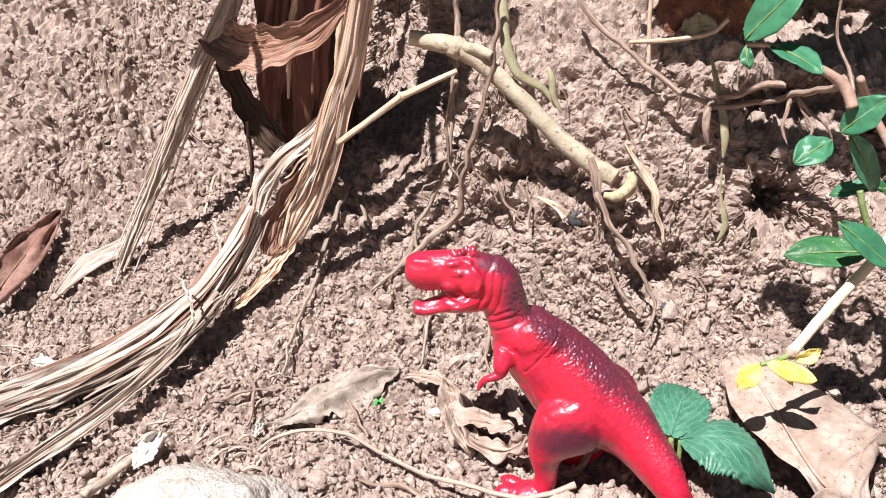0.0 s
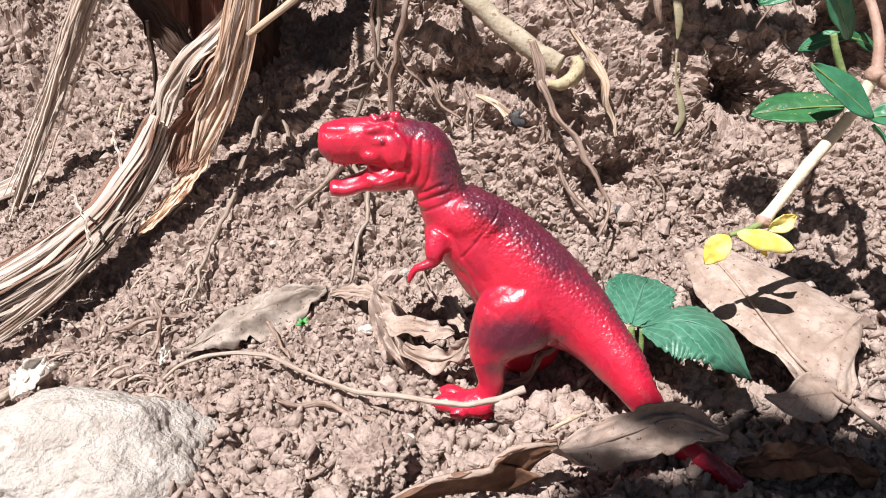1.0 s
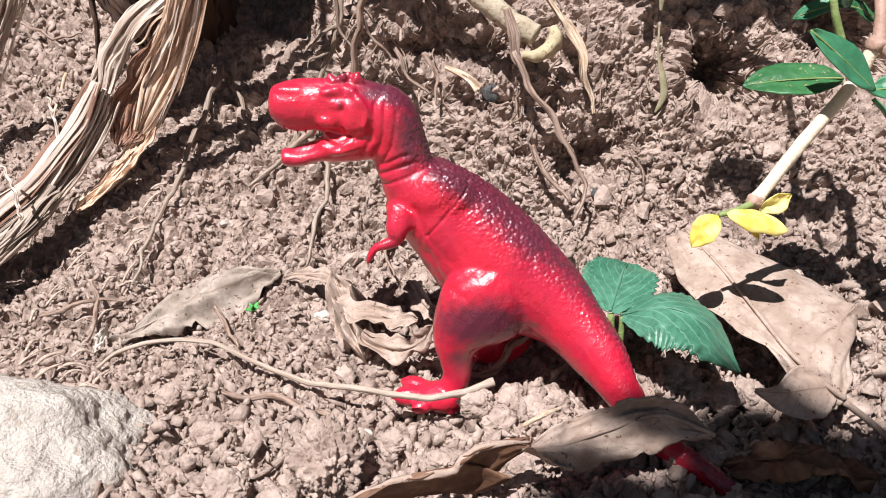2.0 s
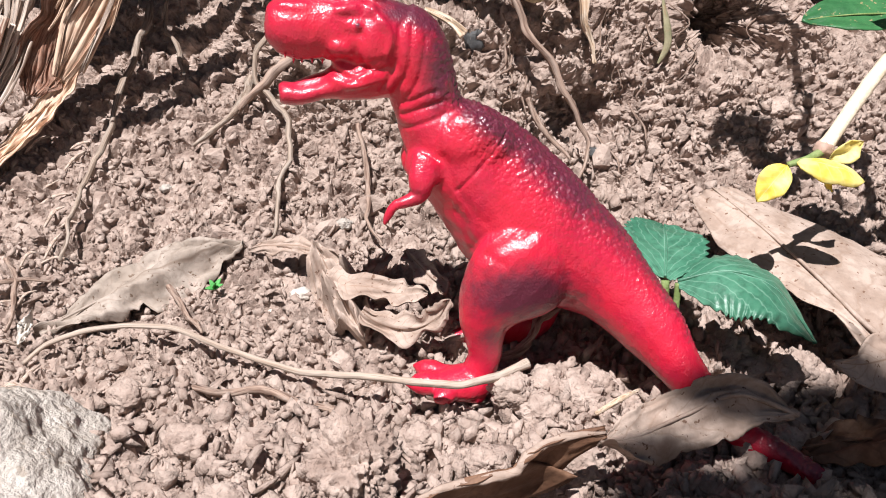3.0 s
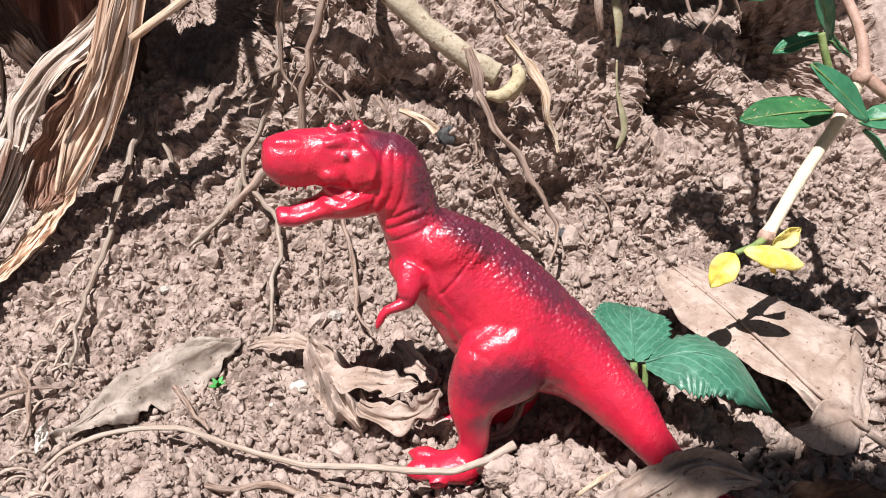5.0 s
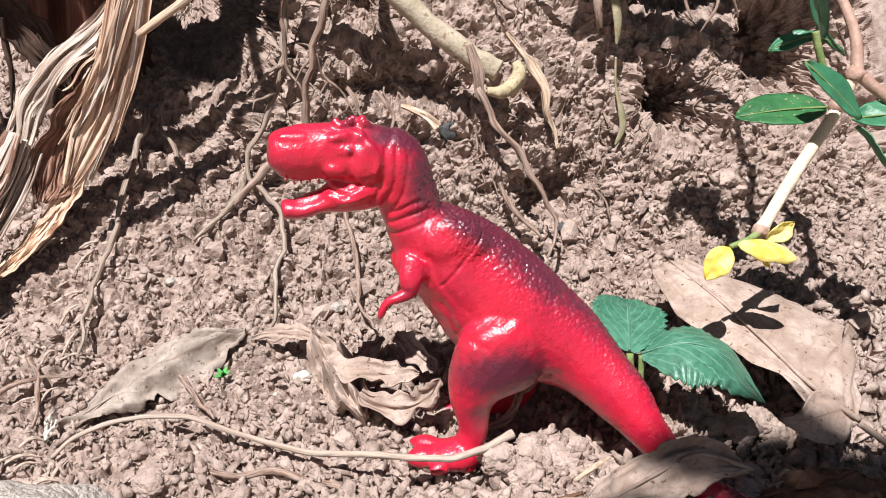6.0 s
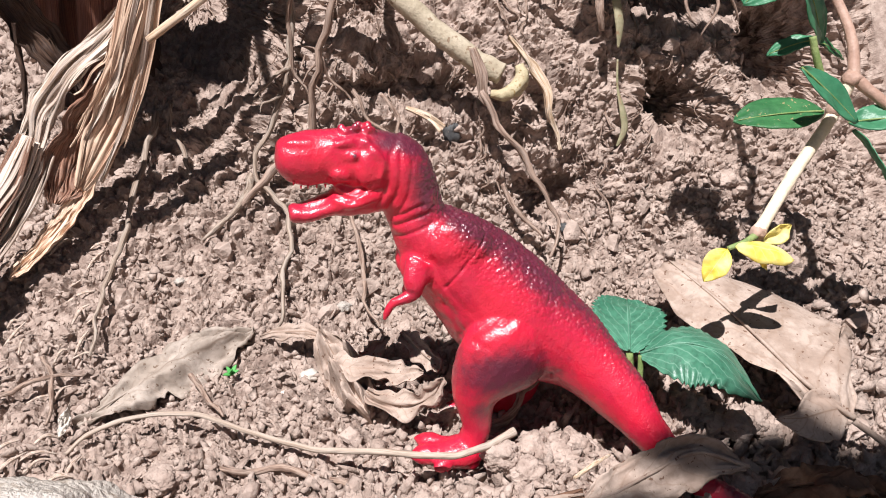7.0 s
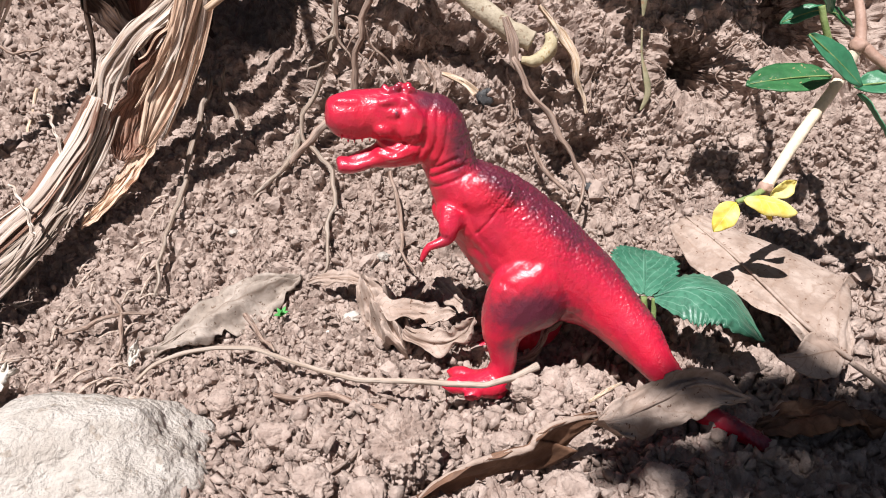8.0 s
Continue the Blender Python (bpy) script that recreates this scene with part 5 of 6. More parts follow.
for k, (dx, dy, dz) in enumerate(((0.004, -0.001, 0.002), (-0.004, -0.002, 0.001), (0.001, -0.003, 0.0035), (0.003, 0.003, 0.003), (-0.002, 0.002, 0.003))):
    part("leaflet", blade((-0.032, 0.365, 0.0255), (-0.032 + 0.75 * dx, 0.365 + 0.75 * dy, 0.0255 + dz), (0, -0.4, 0.9), 0.0016, 0.0004, 0, 0, 0, k, 8, 4), SPROUT, sprout)


# ---- leaves ----
def leaf(name, label, base, tip, normal, width, material, stalk=(), stalk_material=None, category="leaf", group="", rib_size=0.0005, **shape):
    ob = thing(name, base, label, category, group)
    b = part("blade", blade(base, tip, normal, width, **shape), material, ob)
    part("midrib", rib(base, tip, normal, shape.get("arch", 0), rib_size), material, b)
    if stalk:
        part("stalk", tube(stalk, (0.0010, 0.0008), 8, 0.08, 2, 20), stalk_material or material, ob)
    return ob


big = thing("dead_leaf", (0.150, 0.280, 0.030), "large speckled tan dead leaf with a tear, resting on soil", "leaf")
BIG_MID = [(0.1590, 0.2665, 0.0345), (0.1530, 0.2695, 0.0385), (0.1446, 0.277, 0.0455), (0.1398, 0.292, 0.0527), (0.1371, 0.316, 0.0586), (0.1328, 0.342, 0.0645)]
b = part("blade", sheet_leaf(BIG_MID, (0.0040, 0.008, 0.004, 0.010, 0.015, 0.0080), (0.0100, 0.031, 0.044, 0.046, 0.032, 0.0090), [(0.05, -0.85, 0.52), (0.05, -0.82, 0.56), (0.05, -0.75, 0.66), (-0.1, -0.6, 0.8), (-0.2, -0.45, 0.87)],
                             (-0.5, -0.6), 0.004, 3, 60, 34, rag=0.10), DEAD, big)
part("midrib", tube([Vector(p) + Vector((0, -0.0006, 0.0006)) for p in BIG_MID], (0.0010, 0.0008, 0.0006, 0.0003), 7, 0.1, 4, 40), DEAD, b)
part("torn_lobe", sheet_leaf([(0.1560, 0.2690, 0.0375), (0.1470, 0.2665, 0.0385), (0.1380, 0.2650, 0.0385), (0.1290, 0.2645, 0.0400)], (0.0040, 0.0090, 0.0090, 0.0055, 0.0005), (0.0040, 0.0075, 0.0065, 0.0020, 0.0005),
                             [(0.05, -0.90, 0.43), (0.0, -0.88, 0.47)], (0.6, -0.4), 0.002, 5, 36, 20, rag=0.10), DEAD, big)
part("stalk", tube([(0.1590, 0.2660, 0.0340), (0.1690, 0.2625, 0.0265), (0.1740, 0.2600, 0.0215), (0.1800, 0.2570, 0.0165)], (0.0011, 0.0011, 0.0013), 8, 0.1, 5, 16), DEAD, big)
over_tail = thing("dead_leaf", (0.085, 0.255, 0.020), "long curled brown dead leaf lying over the toy's tail", "leaf")
TAIL_MID = [(0.0552, 0.2460, 0.0345), (0.0666, 0.2500, 0.0325), (0.0818, 0.2560, 0.0330), (0.0986, 0.2600, 0.0350), (0.1142, 0.2560, 0.0300)]
b = part("blade", sheet_leaf(TAIL_MID, (0.0002, 0.0065, 0.0065, 0.0050, 0.0002), (0.0002, 0.0060, 0.0085, 0.0100, 0.0002), [(0.05, -0.55, 0.82), (0.0, -0.50, 0.86), (0.0, -0.55, 0.83), (0.25, -0.4, 0.86)], (0.7, -0.6), 0.006, 6, 50, 22, rag=0.3), DEAD, over_tail)
part("midrib", tube([Vector(p) + Vector((0, -0.0004, 0.0006)) for p in TAIL_MID], (0.0003, 0.0005, 0.0006, 0.0008), 6, 0.1, 6, 30), DEAD, b)
RIM = [(0.0580, 0.2490, 0.0350), (0.0480, 0.2500, 0.0335), (0.0400, 0.2500, 0.0300), (0.0365, 0.2500, 0.0262), (0.0243, 0.2500, 0.0238), (0.0095, 0.2500, 0.0190), (0.0020, 0.2480, 0.0150)]
# the inner face's darker leaf brown also stands in for its shade
part("rolled_blade", sheet_leaf(RIM, (0.0002, 0.010, 0.0175, 0.0150, 0.0110, 0.0070, 0.0002), (0.0004, 0.0012, 0.0016, 0.0014, 0.0012, 0.0010, 0.0002), [(0.0, -0.82, -0.56)] * 3, (0.35, 0.8), 0.003, 7, 56, 20, rag=0.10), DEAD_DARK, over_tail, "inner face curled upright, dark brown with its shade in the colour")
part("rolled_edge", tube([Vector(p) + Vector((0, -0.0002, 0.0006)) for p in RIM], (0.0004, 0.0010, 0.0013, 0.0012, 0.0010, 0.0008, 0.0003), 8, 0.4, 8, 60, flat=0.6, jitter=0.0010), DEAD, over_tail, "pale dry rolled edge")
stick("straw_stalk", [(0.0560, 0.2520, 0.0385), (0.0620, 0.2530, 0.0410), (0.0680, 0.2545, 0.0425)], (0.0005, 0.0008, 0.0003), STRAW, "short pale splinter lying on a dead leaf", "straw", "", (), 65, 0.1, 0.0003)
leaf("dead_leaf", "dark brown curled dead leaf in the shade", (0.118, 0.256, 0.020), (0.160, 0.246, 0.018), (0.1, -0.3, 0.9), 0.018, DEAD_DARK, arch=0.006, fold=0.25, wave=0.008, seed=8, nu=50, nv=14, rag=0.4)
leaf("dead_leaf", "grey brittle dead leaf lying on the soil", (-0.087, 0.358, 0.0155), (-0.022, 0.386, 0.034), (0.05, -0.35, 0.9), 0.023, DEAD_GREY, arch=0.003, fold=0.05, curl=0.35, wave=0.008, seed=11, nu=60, nv=18, p=1.15, q=0.7, rag=0.75)
curled = thing("dead_leaf", (0.015, 0.350, 0.030), "curled torn tan dead leaf lying beside the toy", "leaf")
part("blade", blade((0.002, 0.359, 0.040), (0.0120, 0.320, 0.027), (-0.3, -0.4, 0.85), 0.018, 0.003, -0.25, 0.3, 0.014, 13, 50, 20, rag=0.35), DEAD, curled)
for k, (pts, widths, nn) in enumerate((([(0.0115, 0.322, 0.0350), (0.0197, 0.318, 0.0313), (0.0283, 0.314, 0.0330), (0.0335, 0.312, 0.0381), (0.0354, 0.312, 0.0420)], (0.004, 0.0085, 0.0075, 0.0055, 0.0008), (-0.1, -0.75, 0.65)),
                                        ([(0.002, 0.336, 0.0400), (0.0056, 0.335, 0.0399), (0.0164, 0.330, 0.0392), (0.0242, 0.325, 0.0392), (0.0313, 0.322, 0.0398)], (0.003, 0.008, 0.0085, 0.009, 0.001), (-0.1, -0.6, 0.8)),
                                        ([(0.0290, 0.347, 0.0440), (0.0301, 0.345, 0.0432), (0.0325, 0.335, 0.0422), (0.0368, 0.328, 0.0395), (0.0370, 0.325, 0.0377)], (0.001, 0.005, 0.007, 0.006, 0.0005), (-0.5, -0.6, 0.6)),
                                        ([(-0.0200, 0.376, 0.0350), (-0.0110, 0.370, 0.0390), (-0.0020, 0.364, 0.0400), (0.0080, 0.356, 0.0385)], (0.0015, 0.0050, 0.0065, 0.003), (-0.2, -0.7, 0.7)),
                                        ([(0.0143, 0.350, 0.0345), (0.0196, 0.350, 0.0372), (0.0253, 0.350, 0.0412)], (0.003, 0.0065, 0.001), (-0.3, -0.8, 0.5)))):
    part("torn_lobe", ribbon(pts, widths, nn, 90 + k, 4, 0.0016, 0.3, 14, 60, 1.1, 0.0004), DEAD, curled)
leaf("dead_leaf", "reddish dead leaf at the edge of the slope", (-0.276, 0.455, 0.030), (-0.262, 0.552, 0.066), (0.5, -0.5, 0.7), 0.022, RED_DEAD, arch=0.006, fold=0.5, wave=0.006, seed=21)
tagged(mesh_object("bark_strip", ribbon([(-0.240, 0.484, 0.034), (-0.227, 0.505, 0.047), (-0.206, 0.516, 0.055), (-0.196, 0.520, 0.058)], (0.004, 0.014, 0.013, 0.006), (0.1, -0.5, 0.8), 23, 8, 0.002, 0.4, 14, 40), FIBRE_GREY), "short pale strip of dry bark on soil", "bark")
for k, (a, b, w) in enumerate((((-0.137, 0.318, 0.020), (-0.128, 0.334, 0.030), 0.010), ((-0.142, 0.340, 0.014), (-0.128, 0.345, 0.022), 0.006), ((-0.091, 0.352, 0.014), (-0.088, 0.362, 0.022), 0.004), ((-0.224, 0.412, 0.024), (-0.205, 0.404, 0.026), 0.007))):
    leaf("white_scrap", "scrap of white bleached leaf on the soil", a, b, (0.2, -0.7, 0.7), w, WHITE, arch=0.002, fold=0.5, wave=0.005, seed=30 + k, nu=24, nv=8, rag=0.6, category="leaf scrap", group="bleached scraps")

plant = thing("green_seedling", (0.093, 0.290, 0.024), "small plant with two broad toothed green leaves", "plant")
part("stem", tube([(0.0935, 0.290, 0.018), (0.0925, 0.2885, 0.035), (0.0908, 0.2900, 0.0545)], (0.0013, 0.0012, 0.0011), 8, 0.06, 1, 18), GREEN_STEM, plant)
part("stalk", tube([(0.0927, 0.289, 0.036), (0.0940, 0.288, 0.046), (0.0942, 0.2890, 0.0540)], (0.0010, 0.0010, 0.0009), 8, 0.06, 2, 14), GREEN_STEM, plant)
for mid, lw, rw, nn, roll in (([(0.0940, 0.2890, 0.0545), (0.1060, 0.2835, 0.0590), (0.1165, 0.2770, 0.0560), (0.1255, 0.2690, 0.0435)], (0.0030, 0.0125, 0.0158, 0.0155, 0.0110, 0.0010), (0.0020, 0.0120, 0.0155, 0.0155, 0.0110, 0.0010),
                              [(0.0, -0.30, 0.95), (0.10, -0.32, 0.94), (0.40, -0.38, 0.83), (0.75, -0.45, 0.50)], (-0.55, -0.45)),
                             ([(0.0905, 0.2900, 0.0555), (0.0960, 0.3010, 0.0585), (0.1010, 0.3120, 0.0600), (0.1050, 0.3210, 0.0590)], (0.0030, 0.0110, 0.0125, 0.0090, 0.0002), (0.0030, 0.0100, 0.0120, 0.0090, 0.0002),
                              [(-0.05, -0.30, 0.95), (0.0, -0.25, 0.97), (0.05, -0.15, 0.98)], (0.35, 0.30))):
    lb = part("leaf_blade", sheet_leaf(mid, lw, rw, nn, roll, 0.0016, 2, 64, 22, 0.00035, 0.0, 0.14, 15), GREEN, plant)
    part("midrib", tube([Vector(p) + Vector((0, -0.0001, 0.0003)) for p in mid], (0.0005, 0.0004, 0.0002), 6, 0.05, 3, 26), GREEN, lb)

creeper = thing("creeping_plant", (0.175, 0.309, 0.136), "trailing plant with glossy green leaves and a pink stem", "plant")
part("stem", tube([(0.156, 0.318, 0.192), (0.168, 0.330, 0.178), (0.177, 0.325, 0.162), (0.1775, 0.315, 0.149), (0.1755, 0.309, 0.137)], (0.0015, 0.0016, 0.0017, 0.0018, 0.0022), 10, 0.08, 4, 40), PINK_STEM, creeper)
part("stem", tube([(0.1755, 0.309, 0.137), (0.186, 0.300, 0.127), (0.205, 0.285, 0.112), (0.225, 0.275, 0.09)], (0.0022, 0.0018, 0.0017, 0.0016), 10, 0.08, 5, 30), PINK_STEM, creeper)
part("node", lump((0.1750, 0.309, 0.1365), (0.0034, 0.0032, 0.0030), 7, 3, 0.2), PINK_STEM, creeper)
part("node", lump((0.170, 0.3095, 0.126), (0.0026, 0.0026, 0.0030), 8, 3, 0.2), PINK_STEM, creeper)
part("flower_stalk", tube([(0.1745, 0.309, 0.136), (0.169, 0.309, 0.1235), (0.152, 0.302, 0.107), (0.1385, 0.2955, 0.0935), (0.1355, 0.2940, 0.0905)], (0.0022, 0.0021, 0.0021, 0.0020, 0.0026), 12, 0.06, 6, 50), PALE_STEM, creeper, "thick pale cream stalk")
part("bud_joint", lump((0.1350, 0.2938, 0.0902), (0.0028, 0.0026, 0.0026), 9, 3, 0.3), PINK_STEM, creeper)
part("flower_stalk", tube([(0.1350, 0.2935, 0.0900), (0.129, 0.291, 0.0885), (0.1225, 0.2905, 0.0868)], (0.0013, 0.0010, 0.0009), 8, 0.1, 7, 16), GREEN_STEM, creeper)
for b, t, nn, w, sh in (((0.1222, 0.2905, 0.0868), (0.1148, 0.2902, 0.0765), (-0.5, -0.8, 0.3), 0.0085, dict(arch=0.001, fold=0.25, seed=1)),
                        ((0.1245, 0.2895, 0.0880), (0.1418, 0.2835, 0.0835), (0.1, -0.65, 0.75), 0.0085, dict(arch=0.0022, fold=-0.2, curl=0.3, seed=2, p=1.0, q=0.6)),
                        ((0.1365, 0.2925, 0.0875), (0.1455, 0.2915, 0.0930), (0.4, -0.8, 0.4), 0.0060, dict(arch=0.0006, fold=0.5, seed=3)),
                        ((0.1310, 0.2885, 0.0850), (0.1335, 0.2850, 0.0805), (0.2, -0.9, 0.2), 0.0028, dict(arch=0.0004, fold=0.5, seed=4))):
    part("yellow_leaflet", blade(b, t, nn, w, wave=0.0008, nu=18, nv=10, **sh), YELLOW, creeper, "bright yellow wilting leaflet")
for b, t, nn, w, m, sh in (((0.167, 0.3105, 0.1255), (0.1358, 0.3150, 0.1225), (0.05, -0.5, 0.85), 0.0165, GREEN_DARK, dict(arch=0.001, fold=0.12, p=1.0, q=0.6)),
                           ((0.1475, 0.300, 0.1415), (0.1705, 0.2985, 0.1235), (0.5, -0.8, 0.45), 0.0125, GREEN_SMOOTH, dict(arch=0.0005, fold=0.18, p=1.0, q=0.7)),
                           ((0.172, 0.304, 0.1225), (0.190, 0.296, 0.1245), (0.0, -0.6, 0.8), 0.012, GREEN_SMOOTH, dict(arch=0.001, fold=0.2, p=1.0, q=0.7)),
                           ((0.1735, 0.303, 0.1205), (0.184, 0.284, 0.0930), (0.75, -0.6, 0.25), 0.0145, GREEN_SMOOTH, dict(arch=0.001, fold=0.15, p=1.0, q=0.6)),
                           ((0.150, 0.3205, 0.168), (0.1345, 0.315, 0.160), (0.0, -0.6, 0.8), 0.0125, GREEN_SMOOTH, dict(arch=0.001, fold=0.15, p=1.0, q=0.65)),
                           ((0.155, 0.3160, 0.171), (0.171, 0.322, 0.147), (0.3, -0.9, 0.3), 0.0125, GREEN_SMOOTH, dict(arch=0.001, fold=0.15, p=1.0, q=0.65)),
                           ((0.174, 0.3260, 0.148), (0.1590, 0.334, 0.142), (0.0, -0.6, 0.8), 0.0080, GREEN_SMOOTH, dict(arch=0.001, fold=0.25, p=1.0, q=0.6)),
                           ((0.173, 0.3280, 0.147), (0.190, 0.334, 0.141), (0.1, -0.6, 0.8), 0.0110, GREEN_DARK, dict(arch=0.001, fold=0.1, p=1.0, q=0.6)),
                           ((0.151, 0.3160, 0.172), (0.162, 0.306, 0.187), (0.1, -0.7, 0.7), 0.0125, GREEN_SMOOTH, dict(arch=0.001, fold=0.2, p=1.0, q=0.65))):
    lb = part("leaf_blade", blade(b, t, nn, w, wave=0.001, seed=int(b[0] * 1000), nu=26, nv=14, **sh), m, creeper)
    part("midrib", rib(b, t, nn, sh["arch"], 0.0004), GREEN_STEM, lb)
part("side_shoot", tube([(0.1605, 0.313, 0.150), (0.1625, 0.312, 0.143), (0.167, 0.311, 0.132)], (0.0012, 0.0013, 0.0013), 8, 0.06, 8, 14), GREEN_STEM, creeper)
vine = thing("leafy_vine", (0.118, 0.330, 0.200), "green leafy vine tip hanging over the bank", "plant")
part("stem", tube([(0.152, 0.312, 0.182), (0.149, 0.316, 0.190), (0.138, 0.318, 0.197), (0.126, 0.325, 0.203), (0.116, 0.330, 0.203)], (0.0022, 0.0022, 0.0014, 0.0010, 0.0010), 10, 0.06, 9, 30), PINK_STEM, vine)
for b, t, nn, w in (((0.115, 0.329, 0.205), (0.131, 0.316, 0.228), (-0.5, -0.7, 0.5), 0.017), ((0.1235, 0.325, 0.2035), (0.1375, 0.309, 0.195), (0.2, -0.7, 0.7), 0.0125), ((0.116, 0.330, 0.203), (0.1175, 0.327, 0.194), (-0.6, -0.7, 0.2), 0.005)):
    lb = part("leaf_blade", blade(b, t, nn, w, 0.001, 0.18, 0, 0.001, 3, 26, 14, 1.0, 0.65), GREEN_SMOOTH, vine)
    part("midrib", rib(b, t, nn, 0.001, 0.0004), GREEN_STEM, lb)
part("rootlet", tube([(0.150, 0.330, 0.228), (0.1505, 0.331, 0.207), (0.153, 0.322, 0.195), (0.152, 0.314, 0.188)], (0.0006, 0.0006, 0.0007, 0.0010), 6, 0.1, 10, 24), ROOT, vine)


def litter():
    """Small bits of torn fibre strewn below the sheaths."""
    rnd = random.Random(12)
    bm = bmesh.new()
    for k in range(150):
        x, y = rnd.uniform(-0.26, -0.085), rnd.uniform(0.32, 0.45)
        a = rnd.uniform(-0.4, 1.4)
        n = rnd.uniform(0.004, 0.015)
        d = Vector((math.cos(a), math.sin(a), 0)) * n
        p, q = Vector((x, y, soil_z(x, y) + 0.0008)), Vector((x, y, 0)) + d
        q.z = soil_z(q.x, q.y) + rnd.uniform(0.0006, 0.004)
        tube([p, p.lerp(q, 0.5) + Vector((0, 0, rnd.uniform(0, 0.003))), q], (0.0003, rnd.uniform(0.0004, 0.0010), 0.0002), 5, 0.2, k, 8, bm, flat=0.5)
    tagged(mesh_object("fibre_litter", bm, FIBRE), "torn bits of dry fibre strewn on the soil", "plant litter", kind="stuff")


litter()

# ---- a leafy twig out of view, added overhead to shade the near soil ----
over = thing("unseen_shade_twig", (-0.46, -0.27, 0.93), "unseen leafy twig added overhead to shade the near soil", "plant")
part("twig", tube([(-0.76, -0.42, 0.97), (-0.46, -0.29, 0.93), (-0.26, -0.21, 0.91), (-0.08, -0.185, 0.905)], (0.006, 0.005, 0.004, 0.002), 8, 0.1, 70, 40), ROOT, over)
for k in range(56):
    row, col = divmod(k, 8)
    x = -0.254 + 0.014 * (row % 2) + 0.027 * col
    y = -0.149 + 0.005 * math.sin(4 + 70 * x) - 0.010 - 0.020 * row - 0.012 * (col == 0) + 0.004 * math.sin(7.0 * k)
    if row >= 4 and col >= 3 and k % 2:
        continue
    y -= 0.004 * min(1.0, max(0.0, (x + 0.215) / 0.05))
    part("leaf_blade", blade((x, y, 0.900 + 0.004 * (k % 3)), (x + 0.054, y + 0.004, 0.894), (0.1, 0, 1), 0.0245, 0.004, 0.1, 0, 0.002, 80 + k, 16, 8), GREEN_SMOOTH, over)

# leaf bands above the view, added to shade the upper bank and its hollows
shade_leaves = thing("unseen_shade_leaves", (0.17, 0.52, 0.30), "unseen broad leaves added above the bank to shade its hollows", "plant")
rnd = random.Random(31)
for x0, x1, y0, y1, count in ((0.095, 0.27, 0.36, 0.46, 42), (0.10, 0.17, 0.385, 0.450, 14), (-0.12, -0.02, 0.450, 0.490, 40), (-0.17, -0.11, 0.405, 0.440, 14)):
    part("twig", tube([((x0 + x1) / 2 + 0.06, 0.62, 0.36), ((x0 + x1) / 2 + 0.02, 0.50, 0.325), ((x0 + x1) / 2, 0.42, 0.315), ((x0 + x1) / 2, 0.37, 0.305)], (0.004, 0.0035, 0.003, 0.0015), 8, 0.1, 75, 30), ROOT, shade_leaves)
    for k in range(count):
        b = Vector((rnd.uniform(x0, x1), rnd.uniform(y0, y1), rnd.uniform(0.285, 0.325)))
        d = Vector((rnd.uniform(-1, 1), rnd.uniform(-0.25, 0.35), -0.2)).normalized() * rnd.uniform(0.035, 0.055)
        part("leaf_blade", blade(b, b + d, (rnd.uniform(-0.3, 0.3), -0.3, 1), rnd.uniform(0.022, 0.032), 0.003, 0.1, 0, 0.002, k, 16, 8), GREEN_SMOOTH, shade_leaves)

# ---- loose clods on the soil ----
def clod_shape(seed, count):
    """An angular crumb: the hull of a few scattered points."""
    rnd = random.Random(seed)
    bm = bmesh.new()
    for _ in range(count):
        d = Vector((rnd.gauss(0, 1), rnd.gauss(0, 1), rnd.gauss(0, 1))).normalized() * rnd.uniform(0.55, 1.20)
        bm.verts.new((d.x, d.y, d.z * 0.8))
    bmesh.ops.convex_hull(bm, input=bm.verts)
    for v in [v for v in bm.verts if not v.link_faces]:
        bm.verts.remove(v)
    bm.verts.index_update()
    return bm


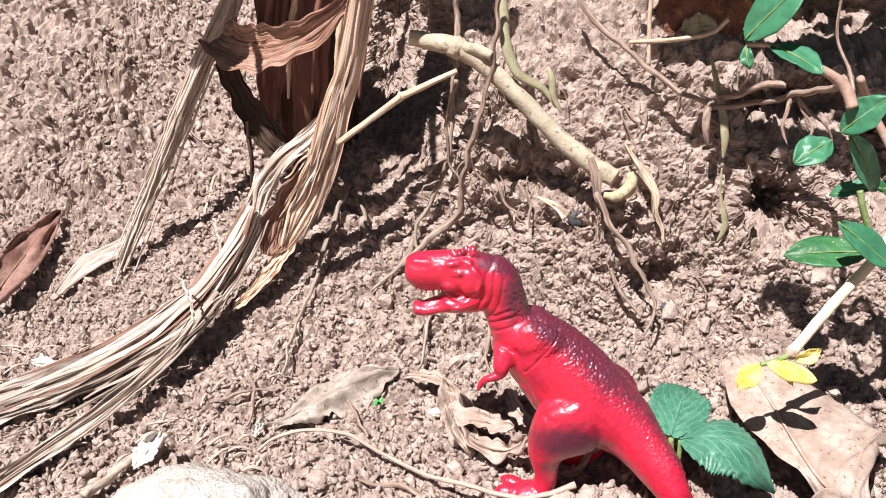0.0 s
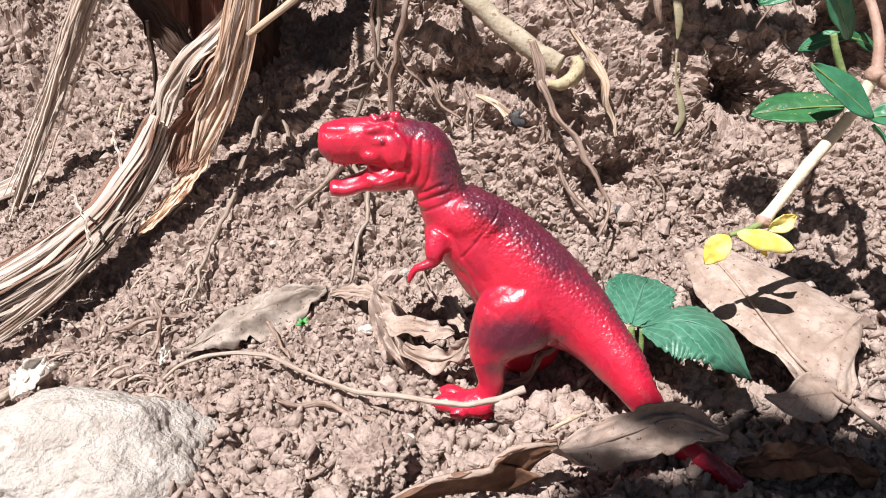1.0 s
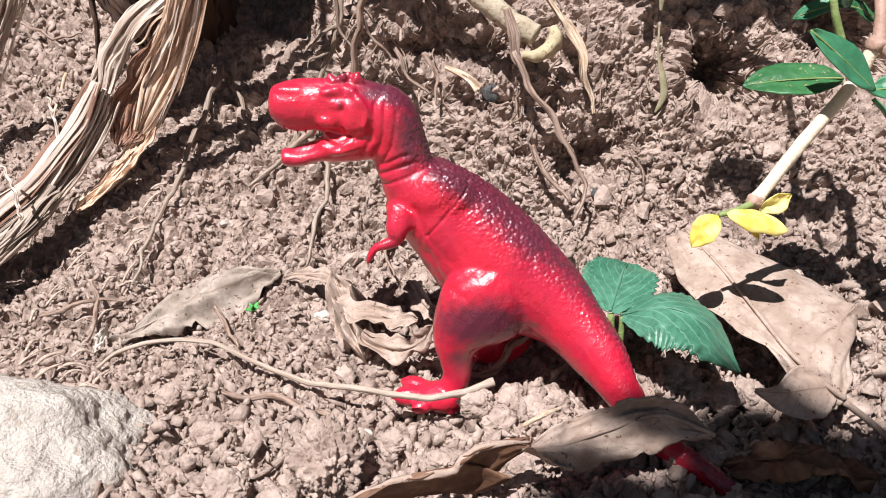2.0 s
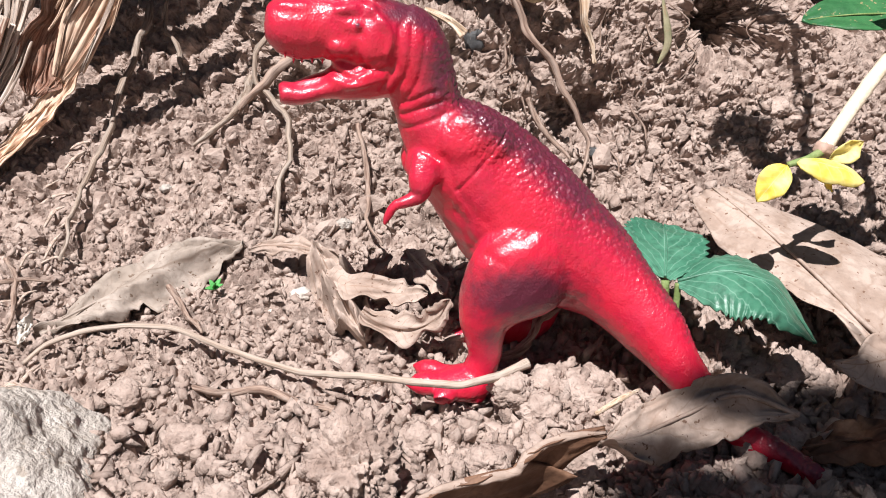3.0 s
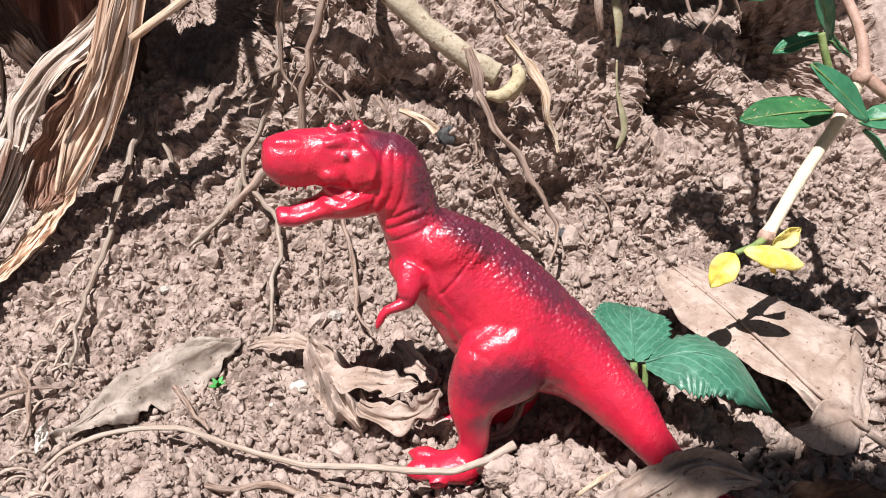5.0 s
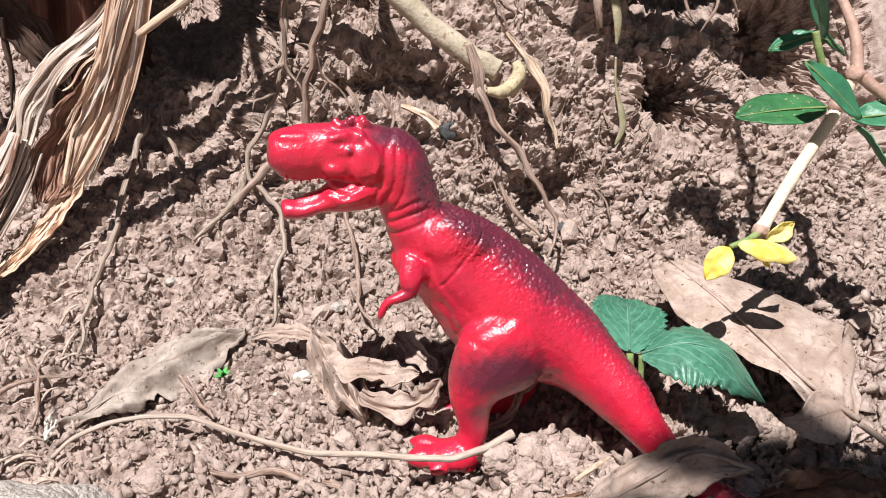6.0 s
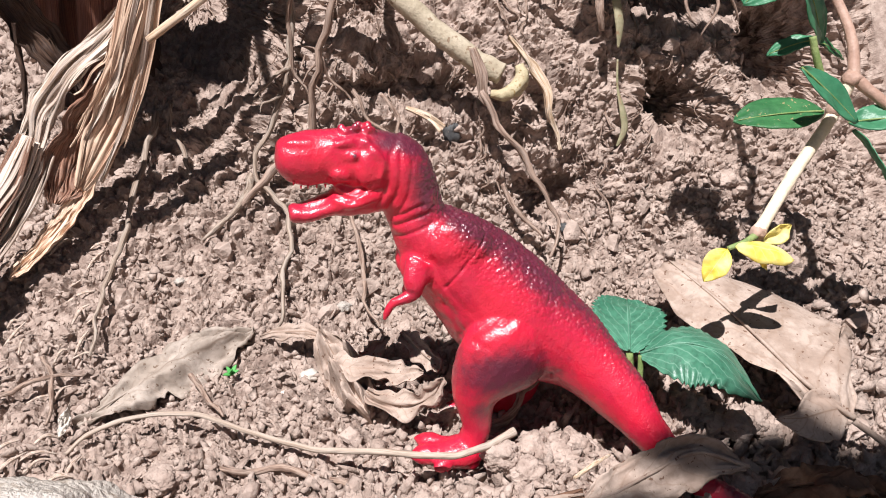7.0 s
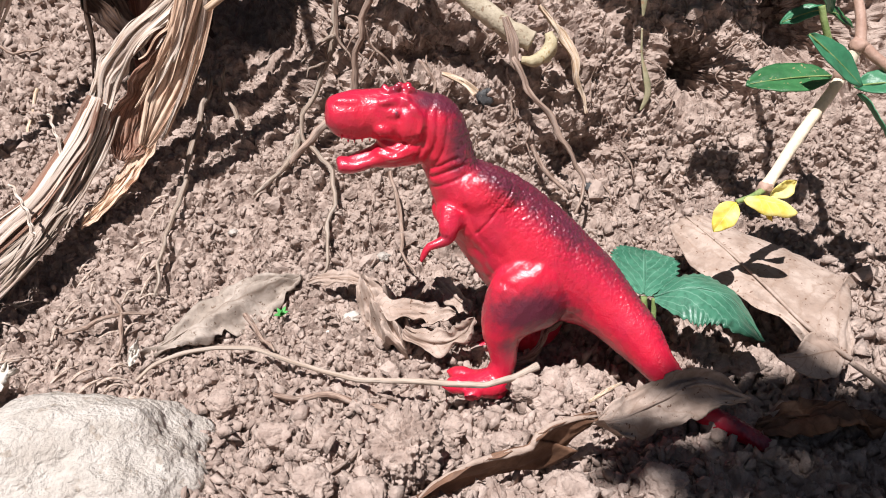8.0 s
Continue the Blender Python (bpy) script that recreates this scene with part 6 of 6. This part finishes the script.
def scatter():
    rng = np.random.default_rng(7)
    ix0, ix1 = np.searchsorted(GX, -0.45), np.searchsorted(GX, 0.26)
    pts, nrm = SURF[ix0:ix1], NORM[ix0:ix1]
    ok = (pts[:, :, 1] > 0.16) & (pts[:, :, 1] < 0.95) & (pts[:, :, 2] < 0.25)
    p, n = pts[ok], nrm[ok]
    near = (np.exp(-((p[:, 1] - 0.30) / 0.16) ** 2) + 0.25) * (1 - 0.45 * np.clip((p[:, 2] - 0.06) / 0.05, 0, 1) * np.clip((p[:, 0] + 0.12) / 0.05, 0, 1)) * (1 + 2.0 * (p[:, 0] < -0.1) * (p[:, 1] > 0.45))
    near /= near.sum()
    # the larger ones each stand alone
    shapes = []
    for k in range(8):
        bm = clod_shape(100 + k, 26)
        bmesh.ops.scale(bm, vec=(0.003, 0.003, 0.003), verts=bm.verts)
        me = bpy.data.meshes.new("clod")
        bm.to_mesh(me)
        bm.free()
        me.materials.append(CLOD)
        shapes.append(me)
    pick = rng.choice(len(p), 290, replace=False, p=near)
    for k, i in enumerate(pick):
        r = 0.0021 + 0.0032 * rng.random() ** 1.9
        ob = new("clod", shapes[k % 8])
        ob.matrix_world = Matrix.LocRotScale(Vector(p[i] + n[i] * r * 0.25), Euler(tuple(rng.random(3) * 6.28)), tuple(v * r / 0.003 for v in (1, 0.75 + 0.4 * rng.random(), 1)))
        ob.parent = ground
    # the crumbs, joined
    kinds = []
    for k in range(10):
        bm = clod_shape(200 + k, 8)
        bm.verts.ensure_lookup_table()
        kinds.append((np.array([v.co for v in bm.verts]), np.array([[v.index for v in f.verts] for f in bm.faces])))
        bm.free()
    count = 62000
    pick = rng.choice(len(p), count, replace=False, p=near)
    r = 0.0005 + 0.0034 * rng.random(count) ** 3.0
    steep, left = np.clip((p[pick, 2] - 0.06) / 0.05, 0, 1), np.clip((-0.08 - p[pick, 0]) / 0.06, 0, 1)
    r *= 1 - 0.15 * steep * (1 - left) + 0.9 * steep * left
    ang = rng.random((count, 3)) * 6.28
    r *= np.interp(p[pick, 1], [0.30, 0.36, 0.43], [1.2, 0.85, 0.8])
    slab = np.stack([0.8 + 0.7 * rng.random(count), 0.7 + 0.5 * rng.random(count), 0.45 + 0.4 * rng.random(count)], 1)
    vs, fs, base = [], [], 0
    for k in range(count):
        V, F = kinds[k % 10]
        m = np.array(Euler(tuple(ang[k])).to_matrix())
        vs.append((V * slab[k]) @ m.T * r[k] + p[pick[k]] + n[pick[k]] * r[k] * 0.3)
        fs.append(F + base)
        base += len(V)
    vs, fs = np.concatenate(vs), np.concatenate(fs)
    me = bpy.data.meshes.new("soil_crumbs")
    me.vertices.add(len(vs))
    me.vertices.foreach_set("co", vs.ravel())
    me.loops.add(fs.size)
    me.polygons.add(len(fs))
    me.loops.foreach_set("vertex_index", fs.ravel())
    me.polygons.foreach_set("loop_start", np.arange(len(fs)) * 3)
    me.update()
    me.materials.append(CLOD)
    tagged(new("soil_crumbs", me), "loose dry brown soil crumbs strewn over the bank", "soil crumbs", kind="stuff")


scatter()
